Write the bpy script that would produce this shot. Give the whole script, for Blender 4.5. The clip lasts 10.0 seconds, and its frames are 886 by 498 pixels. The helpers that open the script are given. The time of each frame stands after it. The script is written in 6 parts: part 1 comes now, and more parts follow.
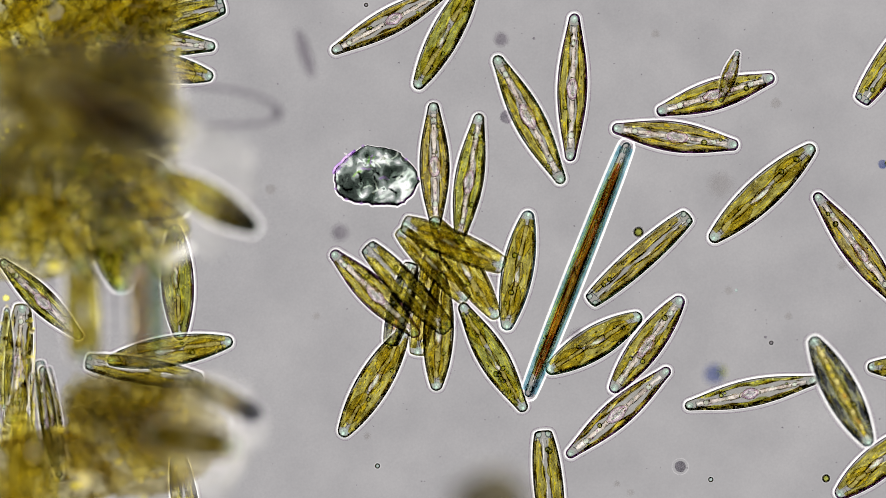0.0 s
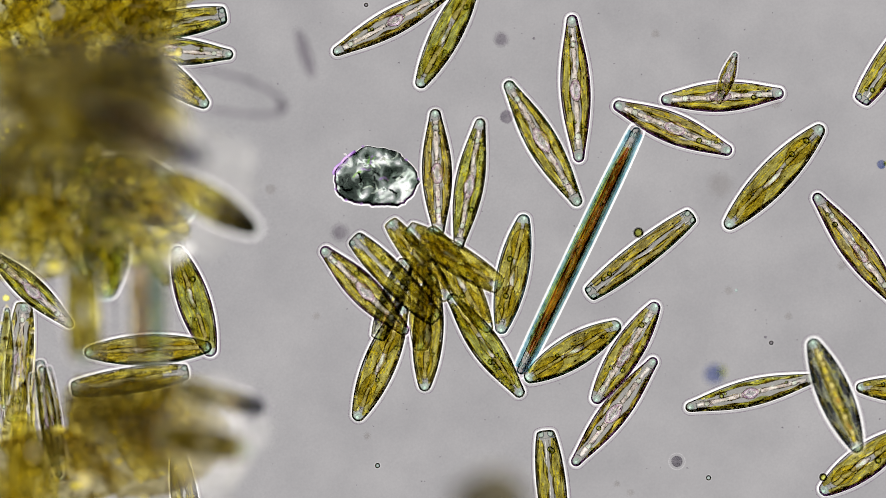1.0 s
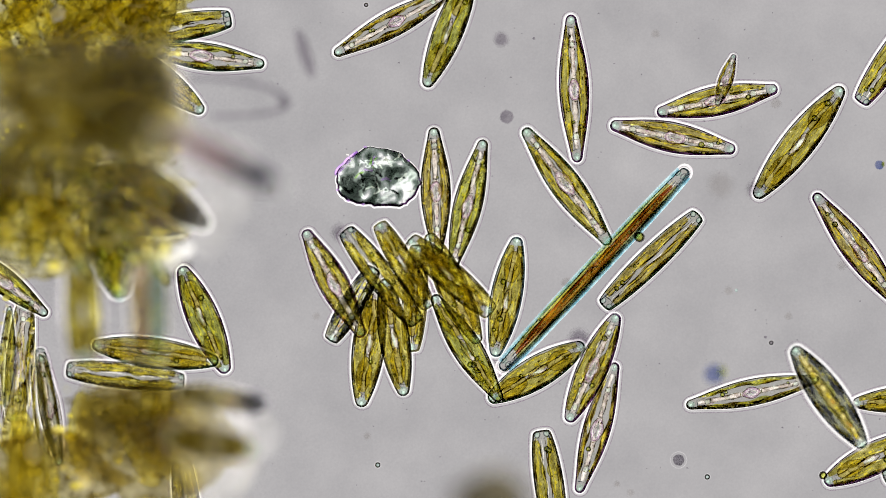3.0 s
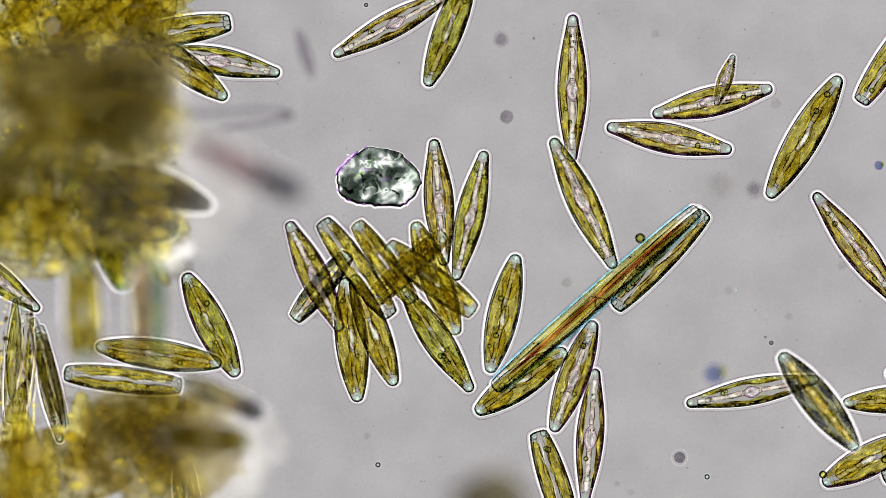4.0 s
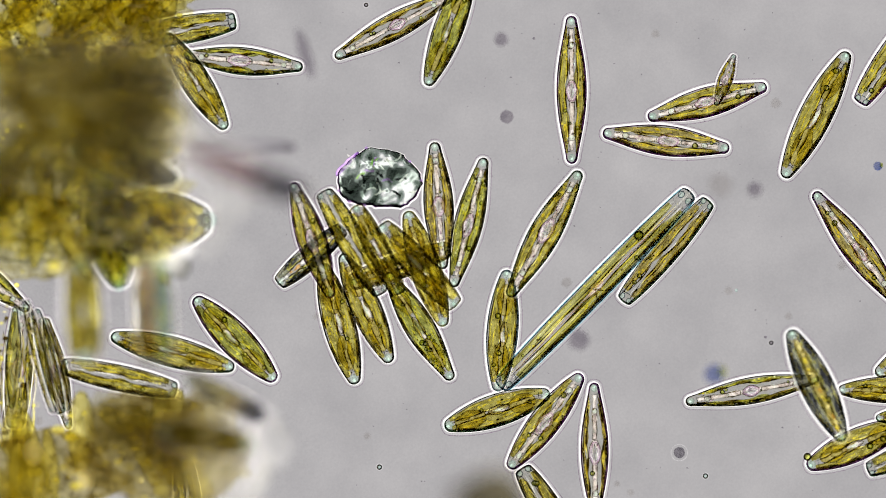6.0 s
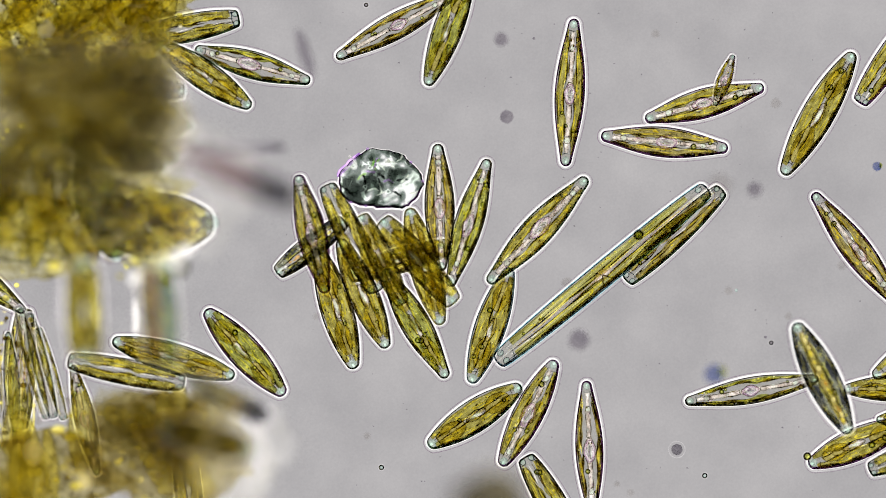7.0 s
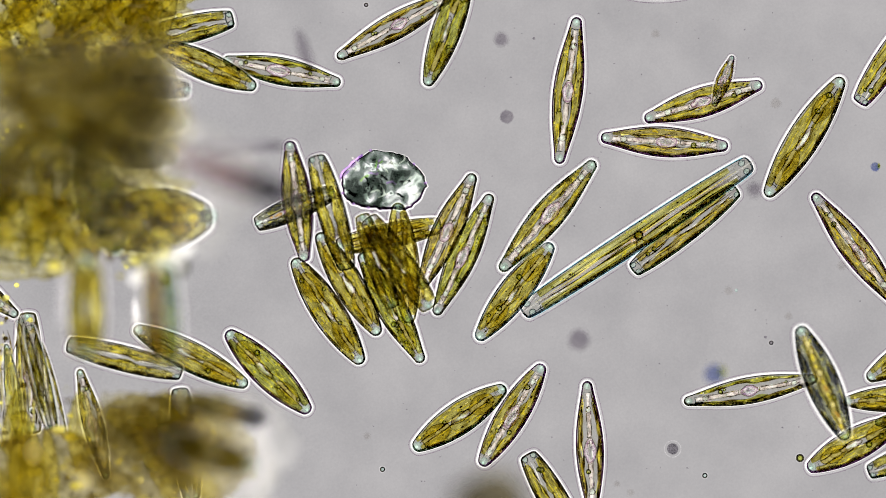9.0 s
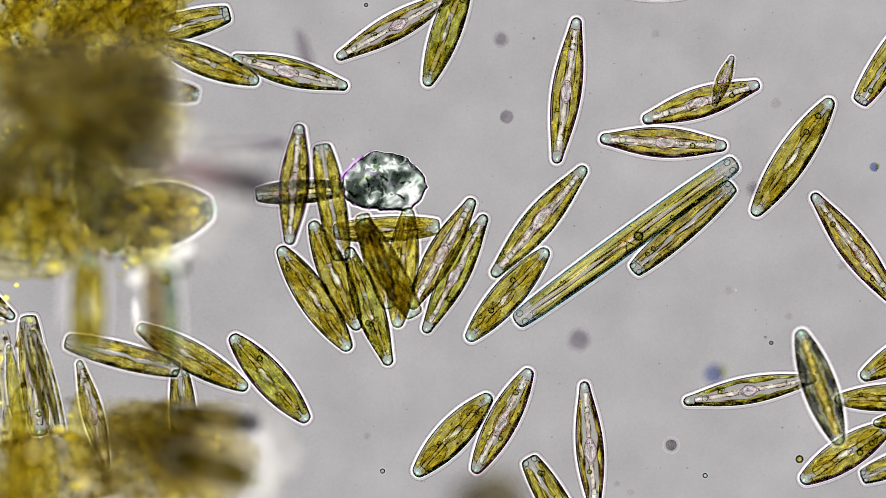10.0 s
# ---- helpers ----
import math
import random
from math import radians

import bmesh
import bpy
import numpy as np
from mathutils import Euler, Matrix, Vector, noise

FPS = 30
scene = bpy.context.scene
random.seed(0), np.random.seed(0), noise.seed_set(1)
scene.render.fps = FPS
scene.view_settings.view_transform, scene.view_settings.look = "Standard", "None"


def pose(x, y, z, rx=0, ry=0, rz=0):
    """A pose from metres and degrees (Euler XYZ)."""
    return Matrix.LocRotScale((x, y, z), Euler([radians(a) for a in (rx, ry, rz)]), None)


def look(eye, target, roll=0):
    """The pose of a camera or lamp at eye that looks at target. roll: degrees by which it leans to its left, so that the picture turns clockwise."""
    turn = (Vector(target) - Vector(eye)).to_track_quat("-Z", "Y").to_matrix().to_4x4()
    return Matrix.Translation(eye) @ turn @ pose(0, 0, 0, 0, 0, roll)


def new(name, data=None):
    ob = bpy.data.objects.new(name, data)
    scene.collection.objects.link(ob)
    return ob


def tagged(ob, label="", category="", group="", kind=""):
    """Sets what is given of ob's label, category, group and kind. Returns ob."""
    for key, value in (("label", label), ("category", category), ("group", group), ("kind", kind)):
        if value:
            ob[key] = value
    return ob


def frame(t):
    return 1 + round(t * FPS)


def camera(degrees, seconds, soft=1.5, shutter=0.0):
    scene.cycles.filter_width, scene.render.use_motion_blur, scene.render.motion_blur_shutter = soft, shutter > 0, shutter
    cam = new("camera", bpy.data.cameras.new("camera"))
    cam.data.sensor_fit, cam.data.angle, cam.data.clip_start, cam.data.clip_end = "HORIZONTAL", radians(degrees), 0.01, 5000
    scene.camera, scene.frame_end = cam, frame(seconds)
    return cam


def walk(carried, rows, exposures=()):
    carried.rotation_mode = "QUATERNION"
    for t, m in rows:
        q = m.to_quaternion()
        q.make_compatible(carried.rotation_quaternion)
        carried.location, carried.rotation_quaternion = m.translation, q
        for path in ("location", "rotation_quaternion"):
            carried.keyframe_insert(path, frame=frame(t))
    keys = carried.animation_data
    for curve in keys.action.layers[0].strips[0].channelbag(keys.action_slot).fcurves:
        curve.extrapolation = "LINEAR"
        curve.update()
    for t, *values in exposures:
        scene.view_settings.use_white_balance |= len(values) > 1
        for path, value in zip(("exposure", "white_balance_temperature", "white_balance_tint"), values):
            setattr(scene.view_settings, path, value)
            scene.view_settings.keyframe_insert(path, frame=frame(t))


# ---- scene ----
# A drop of pond water on a slide, enlarged so that 1 cm stands for 1 micrometre.
UNIT = 1 / 275.0          # one unit of the counting grid on the slide, in metres
FIELD = (784.0, 441.0)    # grid centre, under the objective
HEIGHT = 16.17            # objective to the plane in focus
FOCUS = 0.10              # plane in focus, above the slide

cam = camera(20.0, 10.0, soft=1.0)
walk(cam, [(0.0, pose(0, 0, FOCUS + HEIGHT)), (10.0, pose(0, 0, FOCUS + HEIGHT))],
     exposures=[(0.0, -0.10), (1.5, -0.10), (2.0, 0.0), (10.0, 0.0)])
cam.data.dof.use_dof = True
cam.data.dof.focus_distance = HEIGHT
cam.data.dof.aperture_fstop = 0.060

# ---- light: the even bright field of the condenser, and its lamp from below ----
world = bpy.data.worlds.new("bright_field")
scene.world = world
world.use_nodes = True
field = world.node_tree.nodes["Background"]
field.inputs["Color"].default_value = (0.537, 0.519, 0.522, 1)
field.inputs["Strength"].default_value = 1.0
lamp = new("condenser_lamp", bpy.data.lights.new("condenser_lamp", "SUN"))
lamp.data.energy = 7.2
lamp.data.angle = radians(12)
lamp.data.color = (1.0, 0.98, 0.96)
lamp.matrix_world = look((0.4, -0.3, -6), (0, 0, 0))
scene.cycles.transparent_max_bounces = 160


def at(u, v, z=FOCUS):
    """Grid place to metres, at a height over the slide, as seen from the objective."""
    k = UNIT * (HEIGHT + FOCUS - z) / HEIGHT
    return ((u - FIELD[0]) * k, (FIELD[1] - v) * k, z)


# ---- materials ----
def clear_stuff(name, dark, light, scale, body=0.0, body_colour=(0.8, 0.8, 0.8), contrast=0.25, fine=4.0, stretch=(1, 1, 1), mid=0.5, even=0.1):
    """Stained, see-through matter: light passes with a mottled colour, and some of it scatters in the body."""
    mat = bpy.data.materials.new(name)
    mat.use_nodes = True
    nt = mat.node_tree
    nt.nodes.clear()
    n = nt.nodes.new
    out = n("ShaderNodeOutputMaterial")
    coord, info, shift = n("ShaderNodeTexCoord"), n("ShaderNodeObjectInfo"), n("ShaderNodeVectorMath")
    shift.operation = "MULTIPLY_ADD"
    nt.links.new(coord.outputs["Object"], shift.inputs[0])
    shift.inputs[1].default_value = stretch
    spread = n("ShaderNodeMath")
    spread.operation = "MULTIPLY"
    spread.inputs[1].default_value = 37.0
    nt.links.new(info.outputs["Random"], spread.inputs[0])
    nt.links.new(spread.outputs[0], shift.inputs[2])
    coarse, grain = n("ShaderNodeTexNoise"), n("ShaderNodeTexNoise")
    coarse.inputs["Scale"].default_value, coarse.inputs["Detail"].default_value = scale, 3
    grain.inputs["Scale"].default_value, grain.inputs["Detail"].default_value = scale * fine, 2
    for tex in (coarse, grain):
        nt.links.new(shift.outputs[0], tex.inputs["Vector"])
    both = n("ShaderNodeMix")
    both.inputs[0].default_value = 0.4
    nt.links.new(coarse.outputs[0], both.inputs[2])
    nt.links.new(grain.outputs[0], both.inputs[3])
    ramp = n("ShaderNodeValToRGB")
    ramp.color_ramp.elements[0].position, ramp.color_ramp.elements[1].position = mid - contrast / 2, mid + contrast / 2
    ramp.color_ramp.elements[0].color, ramp.color_ramp.elements[1].color = (*dark, 1), (*light, 1)
    nt.links.new(both.outputs[0], ramp.inputs[0])
    clear = n("ShaderNodeBsdfTransparent")
    nt.links.new(ramp.outputs[0], clear.inputs[0])
    last = clear
    if body:
        soft, mix = n("ShaderNodeBsdfTranslucent"), n("ShaderNodeMixShader")
        soft.inputs[0].default_value = (*body_colour, 1)
        patch = n("ShaderNodeMapRange")
        patch.inputs["From Min"].default_value, patch.inputs["From Max"].default_value = mid - contrast / 2, mid + contrast / 2
        patch.inputs["To Min"].default_value, patch.inputs["To Max"].default_value = body * even, body
        nt.links.new(both.outputs[0], patch.inputs["Value"])
        nt.links.new(patch.outputs[0], mix.inputs[0])
        nt.links.new(last.outputs[0], mix.inputs[1])
        nt.links.new(soft.outputs[0], mix.inputs[2])
        last = mix
    nt.links.new(last.outputs[0], out.inputs[0])
    return mat


SILICA = clear_stuff("silica_shell", (0.90, 0.90, 0.84), (0.98, 0.98, 0.96), 12)
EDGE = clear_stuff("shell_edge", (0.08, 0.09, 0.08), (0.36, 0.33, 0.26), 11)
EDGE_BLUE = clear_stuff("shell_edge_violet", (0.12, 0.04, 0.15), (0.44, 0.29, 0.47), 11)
# white for the optical halo along edges, and below it the halo's outer fringe
HALO = clear_stuff("bright_halo", (0.95, 0.95, 0.95), (1, 1, 1), 6, body=0.56, body_colour=(0.95, 0.94, 0.92), even=0.8)
FRINGE = clear_stuff("halo_fringe", (0.80, 0.72, 0.80), (0.93, 0.89, 0.93), 8)
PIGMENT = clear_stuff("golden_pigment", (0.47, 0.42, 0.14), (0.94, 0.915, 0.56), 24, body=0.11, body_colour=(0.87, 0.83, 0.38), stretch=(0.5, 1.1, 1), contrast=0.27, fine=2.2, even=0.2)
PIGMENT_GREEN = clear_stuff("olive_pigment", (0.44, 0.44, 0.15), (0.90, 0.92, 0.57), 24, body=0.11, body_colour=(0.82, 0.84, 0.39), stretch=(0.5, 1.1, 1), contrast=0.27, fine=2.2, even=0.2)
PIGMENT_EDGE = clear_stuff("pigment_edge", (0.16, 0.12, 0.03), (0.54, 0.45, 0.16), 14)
GRASS = clear_stuff("pale_green_pigment", (0.56, 0.54, 0.20), (0.98, 0.98, 0.74), 16, body=0.12, body_colour=(0.88, 0.88, 0.48), stretch=(0.10, 1.6, 1), contrast=0.26, fine=2.0)
LOBE = clear_stuff("golden_lobe", (0.74, 0.67, 0.32), (0.97, 0.92, 0.60), 22, body=0.07, body_colour=(0.90, 0.82, 0.30), contrast=0.3, fine=2.0)
MINT = clear_stuff("mint_glint", (0.84, 0.93, 0.90), (0.97, 1.0, 0.99), 40, body=0.62, body_colour=(0.88, 0.98, 0.94), even=0.35)
CLEAR_CORE = clear_stuff("clear_chamber", (0.80, 0.78, 0.78), (0.99, 0.98, 0.98), 30, body=0.60, body_colour=(0.94, 0.94, 0.93), even=0.25, contrast=0.22)
VIOLET_LINE = clear_stuff("violet_line", (0.42, 0.30, 0.46), (0.74, 0.60, 0.78), 16)
EDGE_GREEN = clear_stuff("shell_edge_green", (0.05, 0.10, 0.07), (0.30, 0.38, 0.28), 11)
GLOW_RUST = clear_stuff("rust_granule", (0.85, 0.64, 0.40), (0.96, 0.82, 0.60), 16, body=0.30, body_colour=(0.95, 0.78, 0.48), even=0.4)
# bright yellow for painted gleams, and for golden granules
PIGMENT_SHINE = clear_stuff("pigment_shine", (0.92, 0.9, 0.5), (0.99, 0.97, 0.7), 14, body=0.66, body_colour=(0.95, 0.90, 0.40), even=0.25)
CORE = clear_stuff("clear_cytoplasm", (0.56, 0.50, 0.48), (1.0, 0.98, 0.97), 36, body=0.52, body_colour=(0.95, 0.93, 0.93), contrast=0.20, even=0.05, fine=2.2, stretch=(0.5, 1, 1))
WHITE = clear_stuff("clear_granule", (0.9, 0.9, 0.9), (1.0, 1.0, 1.0), 30, body=0.7, body_colour=(0.95, 0.94, 0.95), even=0.8)
CAP = clear_stuff("polar_nodule", (0.74, 0.84, 0.81), (0.96, 0.99, 0.98), 40, body=0.12, body_colour=(0.80, 0.95, 0.89), even=0.2, contrast=0.2)
DROP = clear_stuff("oil_drop", (0.66, 0.68, 0.26), (0.90, 0.92, 0.55), 20, body=0.15, body_colour=(0.85, 0.9, 0.4))
DROP_EDGE = clear_stuff("oil_drop_edge", (0.10, 0.13, 0.05), (0.34, 0.36, 0.14), 20)
MAROON = clear_stuff("maroon_pigment", (0.55, 0.42, 0.47), (0.80, 0.68, 0.72), 6)
RUST = clear_stuff("rust_pigment", (0.56, 0.22, 0.13), (0.94, 0.72, 0.38), 9, body=0.10, body_colour=(0.82, 0.36, 0.16), stretch=(0.5, 2, 2), contrast=0.3)
TEAL = clear_stuff("teal_fringe", (0.44, 0.70, 0.78), (0.74, 0.92, 0.95), 7, body=0.08, body_colour=(0.56, 0.88, 0.98), even=0.4)
TEAL_EDGE = clear_stuff("blue_shell_edge", (0.14, 0.20, 0.26), (0.46, 0.54, 0.56), 9)
NUCLEUS = clear_stuff("nucleus", (0.74, 0.72, 0.74), (0.97, 0.95, 0.97), 30, body=0.46, body_colour=(0.95, 0.93, 0.97), even=0.1, contrast=0.22)
SOFT_EDGE = clear_stuff("thin_shell_edge", (0.30, 0.29, 0.18), (0.66, 0.62, 0.42), 12)
NIGHT = clear_stuff("night_blue_edge", (0.08, 0.10, 0.16), (0.34, 0.38, 0.42), 9)
NAVY = clear_stuff("navy_tip", (0.28, 0.29, 0.40), (0.52, 0.53, 0.62), 9)
DUSK = clear_stuff("dark_pigment", (0.36, 0.34, 0.29), (0.68, 0.64, 0.48), 7)
GREY = clear_stuff("grey_dust", (0.66, 0.64, 0.68), (0.84, 0.82, 0.84), 12)
SOOT = clear_stuff("dark_dust", (0.50, 0.49, 0.52), (0.72, 0.70, 0.73), 12)
FAINT = clear_stuff("faint_dust", (0.88, 0.87, 0.86), (0.96, 0.95, 0.94), 12)
INDIGO = clear_stuff("indigo_dust", (0.45, 0.52, 0.78), (0.72, 0.74, 0.86), 14)
PALE = clear_stuff("pale_pigment", (0.46, 0.41, 0.11), (0.98, 0.96, 0.58), 26, body=0.20, body_colour=(0.93, 0.87, 0.36), stretch=(0.45, 1.1, 1), contrast=0.20, fine=2.4, even=0.1)
BROWN = clear_stuff("brown_pigment", (0.46, 0.40, 0.18), (0.92, 0.87, 0.58), 24, body=0.10, body_colour=(0.86, 0.80, 0.47), stretch=(0.5, 1.1, 1), contrast=0.27, fine=2.2, even=0.2)
INKY = clear_stuff("inky_pigment", (0.50, 0.54, 0.50), (0.90, 0.90, 0.80), 24, body=0.08, body_colour=(0.8, 0.78, 0.55), stretch=(0.3, 1.3, 1), contrast=0.28)
PINK = clear_stuff("pink_granule", (0.60, 0.44, 0.62), (0.96, 0.86, 0.95), 30, body=0.40, body_colour=(0.93, 0.82, 0.94), even=0.2)
THIN_HALO = clear_stuff("thin_halo", (0.96, 0.95, 0.96), (1, 1, 1), 6, body=0.15, body_colour=(0.95, 0.93, 0.94), even=0.5)


# ---- helpers of this scene ----
def part(name, mesh, material, parent, label=""):
    ob = new(name, mesh)
    if material:
        mesh.materials.clear()
        mesh.materials.append(material)
    ob.parent = parent
    if label:
        ob["label"] = label
    return ob


def solid(name, verts, faces, smooth=True):
    me = bpy.data.meshes.new(name)
    me.from_pydata(verts, [], faces)
    if smooth:
        me.shade_smooth()
    me.update()
    return me


def joined(name, pieces):
    """Several (verts, faces) as one mesh."""
    verts, faces = [], []
    for vs, fs in pieces:
        k = len(verts)
        verts += vs
        faces += [tuple(i + k for i in f) for f in fs]
    return solid(name, verts, faces)


def half_width(u, width, form):
    """Half the width of a cell at the angle u along it (-90 to 90 degrees, in radians): a tapering middle on rounded ends."""
    share, power, reach = {"lance": (0.34, 3.0, 0.37), "oval": (0.28, 1.9, 0.34), "blunt": (0.52, 1.5, 0.27), "rod": (0.56, 0.9, 0.22)}[form]
    c = max(math.cos(u), 0.0)
    q = min(1.0, c / reach)
    return width / 2 * ((1 - share) * c ** power + share * q * math.sqrt(2 - q * q))


def outline(length, width, form, steps=44, bend=0.0):
    """The closed edge of a cell, with its outward normals."""
    us = [math.pi * (i / steps - 0.5) for i in range(steps + 1)]
    up = [(length / 2 * math.sin(u), half_width(u, width, form)) for u in us]
    ring = up + [(x, -y) for x, y in reversed(up[1:-1])]
    ring = [(x, y + bend * (1 - (2 * x / length) ** 2)) for x, y in ring]
    n, out = len(ring), []
    for i, (x, y) in enumerate(ring):
        (x0, y0), (x1, y1) = ring[i - 1], ring[(i + 1) % n]
        tx, ty = x1 - x0, y1 - y0
        k = math.hypot(tx, ty) or 1
        out.append((x, y, -ty / k, tx / k))
    return out


def edge_tube(ring, inset, rx, rz, sides=6, z=0.0, heavy=0.0):
    """A bead that runs along the edge; heavy thickens it on the shaded side."""
    verts, faces, n = [], [], len(ring)
    for x, y, nx, ny in ring:
        for j in range(sides):
            a = 2 * math.pi * j / sides
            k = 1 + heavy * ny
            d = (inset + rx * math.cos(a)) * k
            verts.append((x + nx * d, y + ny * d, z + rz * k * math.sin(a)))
    for i in range(n):
        for j in range(sides):
            a, b = i * sides + j, i * sides + (j + 1) % sides
            c, d = ((i + 1) % n) * sides + (j + 1) % sides, ((i + 1) % n) * sides + j
            faces.append((a, d, c, b))
    return verts, faces


def edge_film(ring, inner, outer, rise=0.004, z=0.0, heavy=0.0):
    """The bright optical halo round the edge, made as an arched film, broader on one side."""
    verts, faces, n = [], [], len(ring)
    for x, y, nx, ny in ring:
        far = inner + (outer - inner) * (1 + heavy * ny)
        for k, h in ((inner, 0.0), ((inner + far) / 2, rise), (far, 0.0)):
            verts.append((x + nx * k, y + ny * k, z + h))
    for i in range(n):
        for j in range(2):
            a, b = i * 3 + j, ((i + 1) % n) * 3 + j
            faces.append((a, a + 1, b + 1, b))
    return verts, faces


def lens(length, width, thick, form, steps=30, sides=12, bend=0.0, x=0.0, y=0.0, z=0.0):
    """A closed body with the cell's outline, flat-oval in section."""
    verts, faces = [], []
    for i in range(steps + 1):
        u = math.pi * (i / steps - 0.5) * 0.995
        w, h = half_width(u, width, form), thick / 2 * max(math.cos(u), 0.02) ** 0.6
        px = length / 2 * math.sin(u)
        py = bend * (1 - (2 * px / length) ** 2)
        for j in range(sides):
            a = 2 * math.pi * j / sides
            verts.append((x + px, y + py + w * math.cos(a), z + h * math.sin(a)))
    for i in range(steps):
        for j in range(sides):
            k = (j + 1) % sides
            faces.append((i * sides + j, i * sides + k, (i + 1) * sides + k, (i + 1) * sides + j))
    faces.append(tuple(reversed(range(sides))))
    faces.append(tuple(steps * sides + j for j in range(sides)))
    return verts, faces


def side_plate(length, width, thick, form, side, reach, inner, rng, steps=26):
    """One lobed, plate-shaped chloroplast along a flank of the cell."""
    verts, faces, sides = [], [], 6
    ph = [rng.uniform(0, 6.3) for _ in range(4)]
    for i in range(steps + 1):
        s = -1 + 2 * i / steps
        u = math.asin(max(-1, min(1, s * reach)))
        w = half_width(u, width, form)
        wob = 0.10 * math.sin(7 * s + ph[0]) + 0.07 * math.sin(15 * s + ph[1])
        a, b = w * (inner + wob + 0.25 * abs(s) ** 6), w * (0.88 + 0.03 * math.sin(11 * s + ph[2]))
        a = min(a, b - 0.15 * w)
        h = thick / 2 * (1 - 0.9 * s ** 8)
        px = length / 2 * s * reach
        mid, half = (a + b) / 2, (b - a) / 2
        for j in range(sides):
            c = 2 * math.pi * j / sides
            verts.append((px, side * (mid + half * math.cos(c)), h * math.sin(c)))
    for i in range(steps):
        for j in range(sides):
            k = (j + 1) % sides
            faces.append((i * sides + j, i * sides + k, (i + 1) * sides + k, (i + 1) * sides + j))
    faces.append(tuple(range(sides)))
    faces.append(tuple(steps * sides + j for j in range(sides)))
    return verts, faces


def rod(points, r, sides=6):
    """A thin round thread through points in the cell's middle plane."""
    verts, faces = [], []
    n = len(points)
    for i, (x, y, z) in enumerate(points):
        x0, y0, _ = points[max(i - 1, 0)]
        x1, y1, _ = points[min(i + 1, n - 1)]
        k = math.hypot(x1 - x0, y1 - y0) or 1
        nx, ny = -(y1 - y0) / k, (x1 - x0) / k
        rr = r[i] if isinstance(r, (list, tuple)) else r
        for j in range(sides):
            a = 2 * math.pi * j / sides
            verts.append((x + nx * rr * math.cos(a), y + ny * rr * math.cos(a), z + rr * math.sin(a)))
    for i in range(n - 1):
        for j in range(sides):
            k = (j + 1) % sides
            faces.append((i * sides + j, i * sides + k, (i + 1) * sides + k, (i + 1) * sides + j))
    faces += [tuple(range(sides)), tuple((n - 1) * sides + j for j in range(sides))]
    return verts, faces


def ball(x, y, z, rx, ry, rz, rings=6, sides=10):
    verts, faces = [], []
    for i in range(1, rings):
        b = math.pi * i / rings
        for j in range(sides):
            a = 2 * math.pi * j / sides
            verts.append((x + rx * math.sin(b) * math.cos(a), y + ry * math.sin(b) * math.sin(a), z + rz * math.cos(b)))
    top, low = len(verts), len(verts) + 1
    verts += [(x, y, z + rz), (x, y, z - rz)]
    for i in range(rings - 2):
        for j in range(sides):
            k = (j + 1) % sides
            faces.append((i * sides + j, (i + 1) * sides + j, (i + 1) * sides + k, i * sides + k))
    for j in range(sides):
        k = (j + 1) % sides
        faces.append((top, j, k))
        faces.append((low, (rings - 2) * sides + k, (rings - 2) * sides + j))
    return verts, faces


def ring_bead(x, y, z, r, t, sides=14, tube=5):
    return edge_tube([(x + r * math.cos(2 * math.pi * i / sides), y + r * math.sin(2 * math.pi * i / sides),
                       math.cos(2 * math.pi * i / sides), math.sin(2 * math.pi * i / sides)) for i in range(sides)], 0, t, t, tube, z)


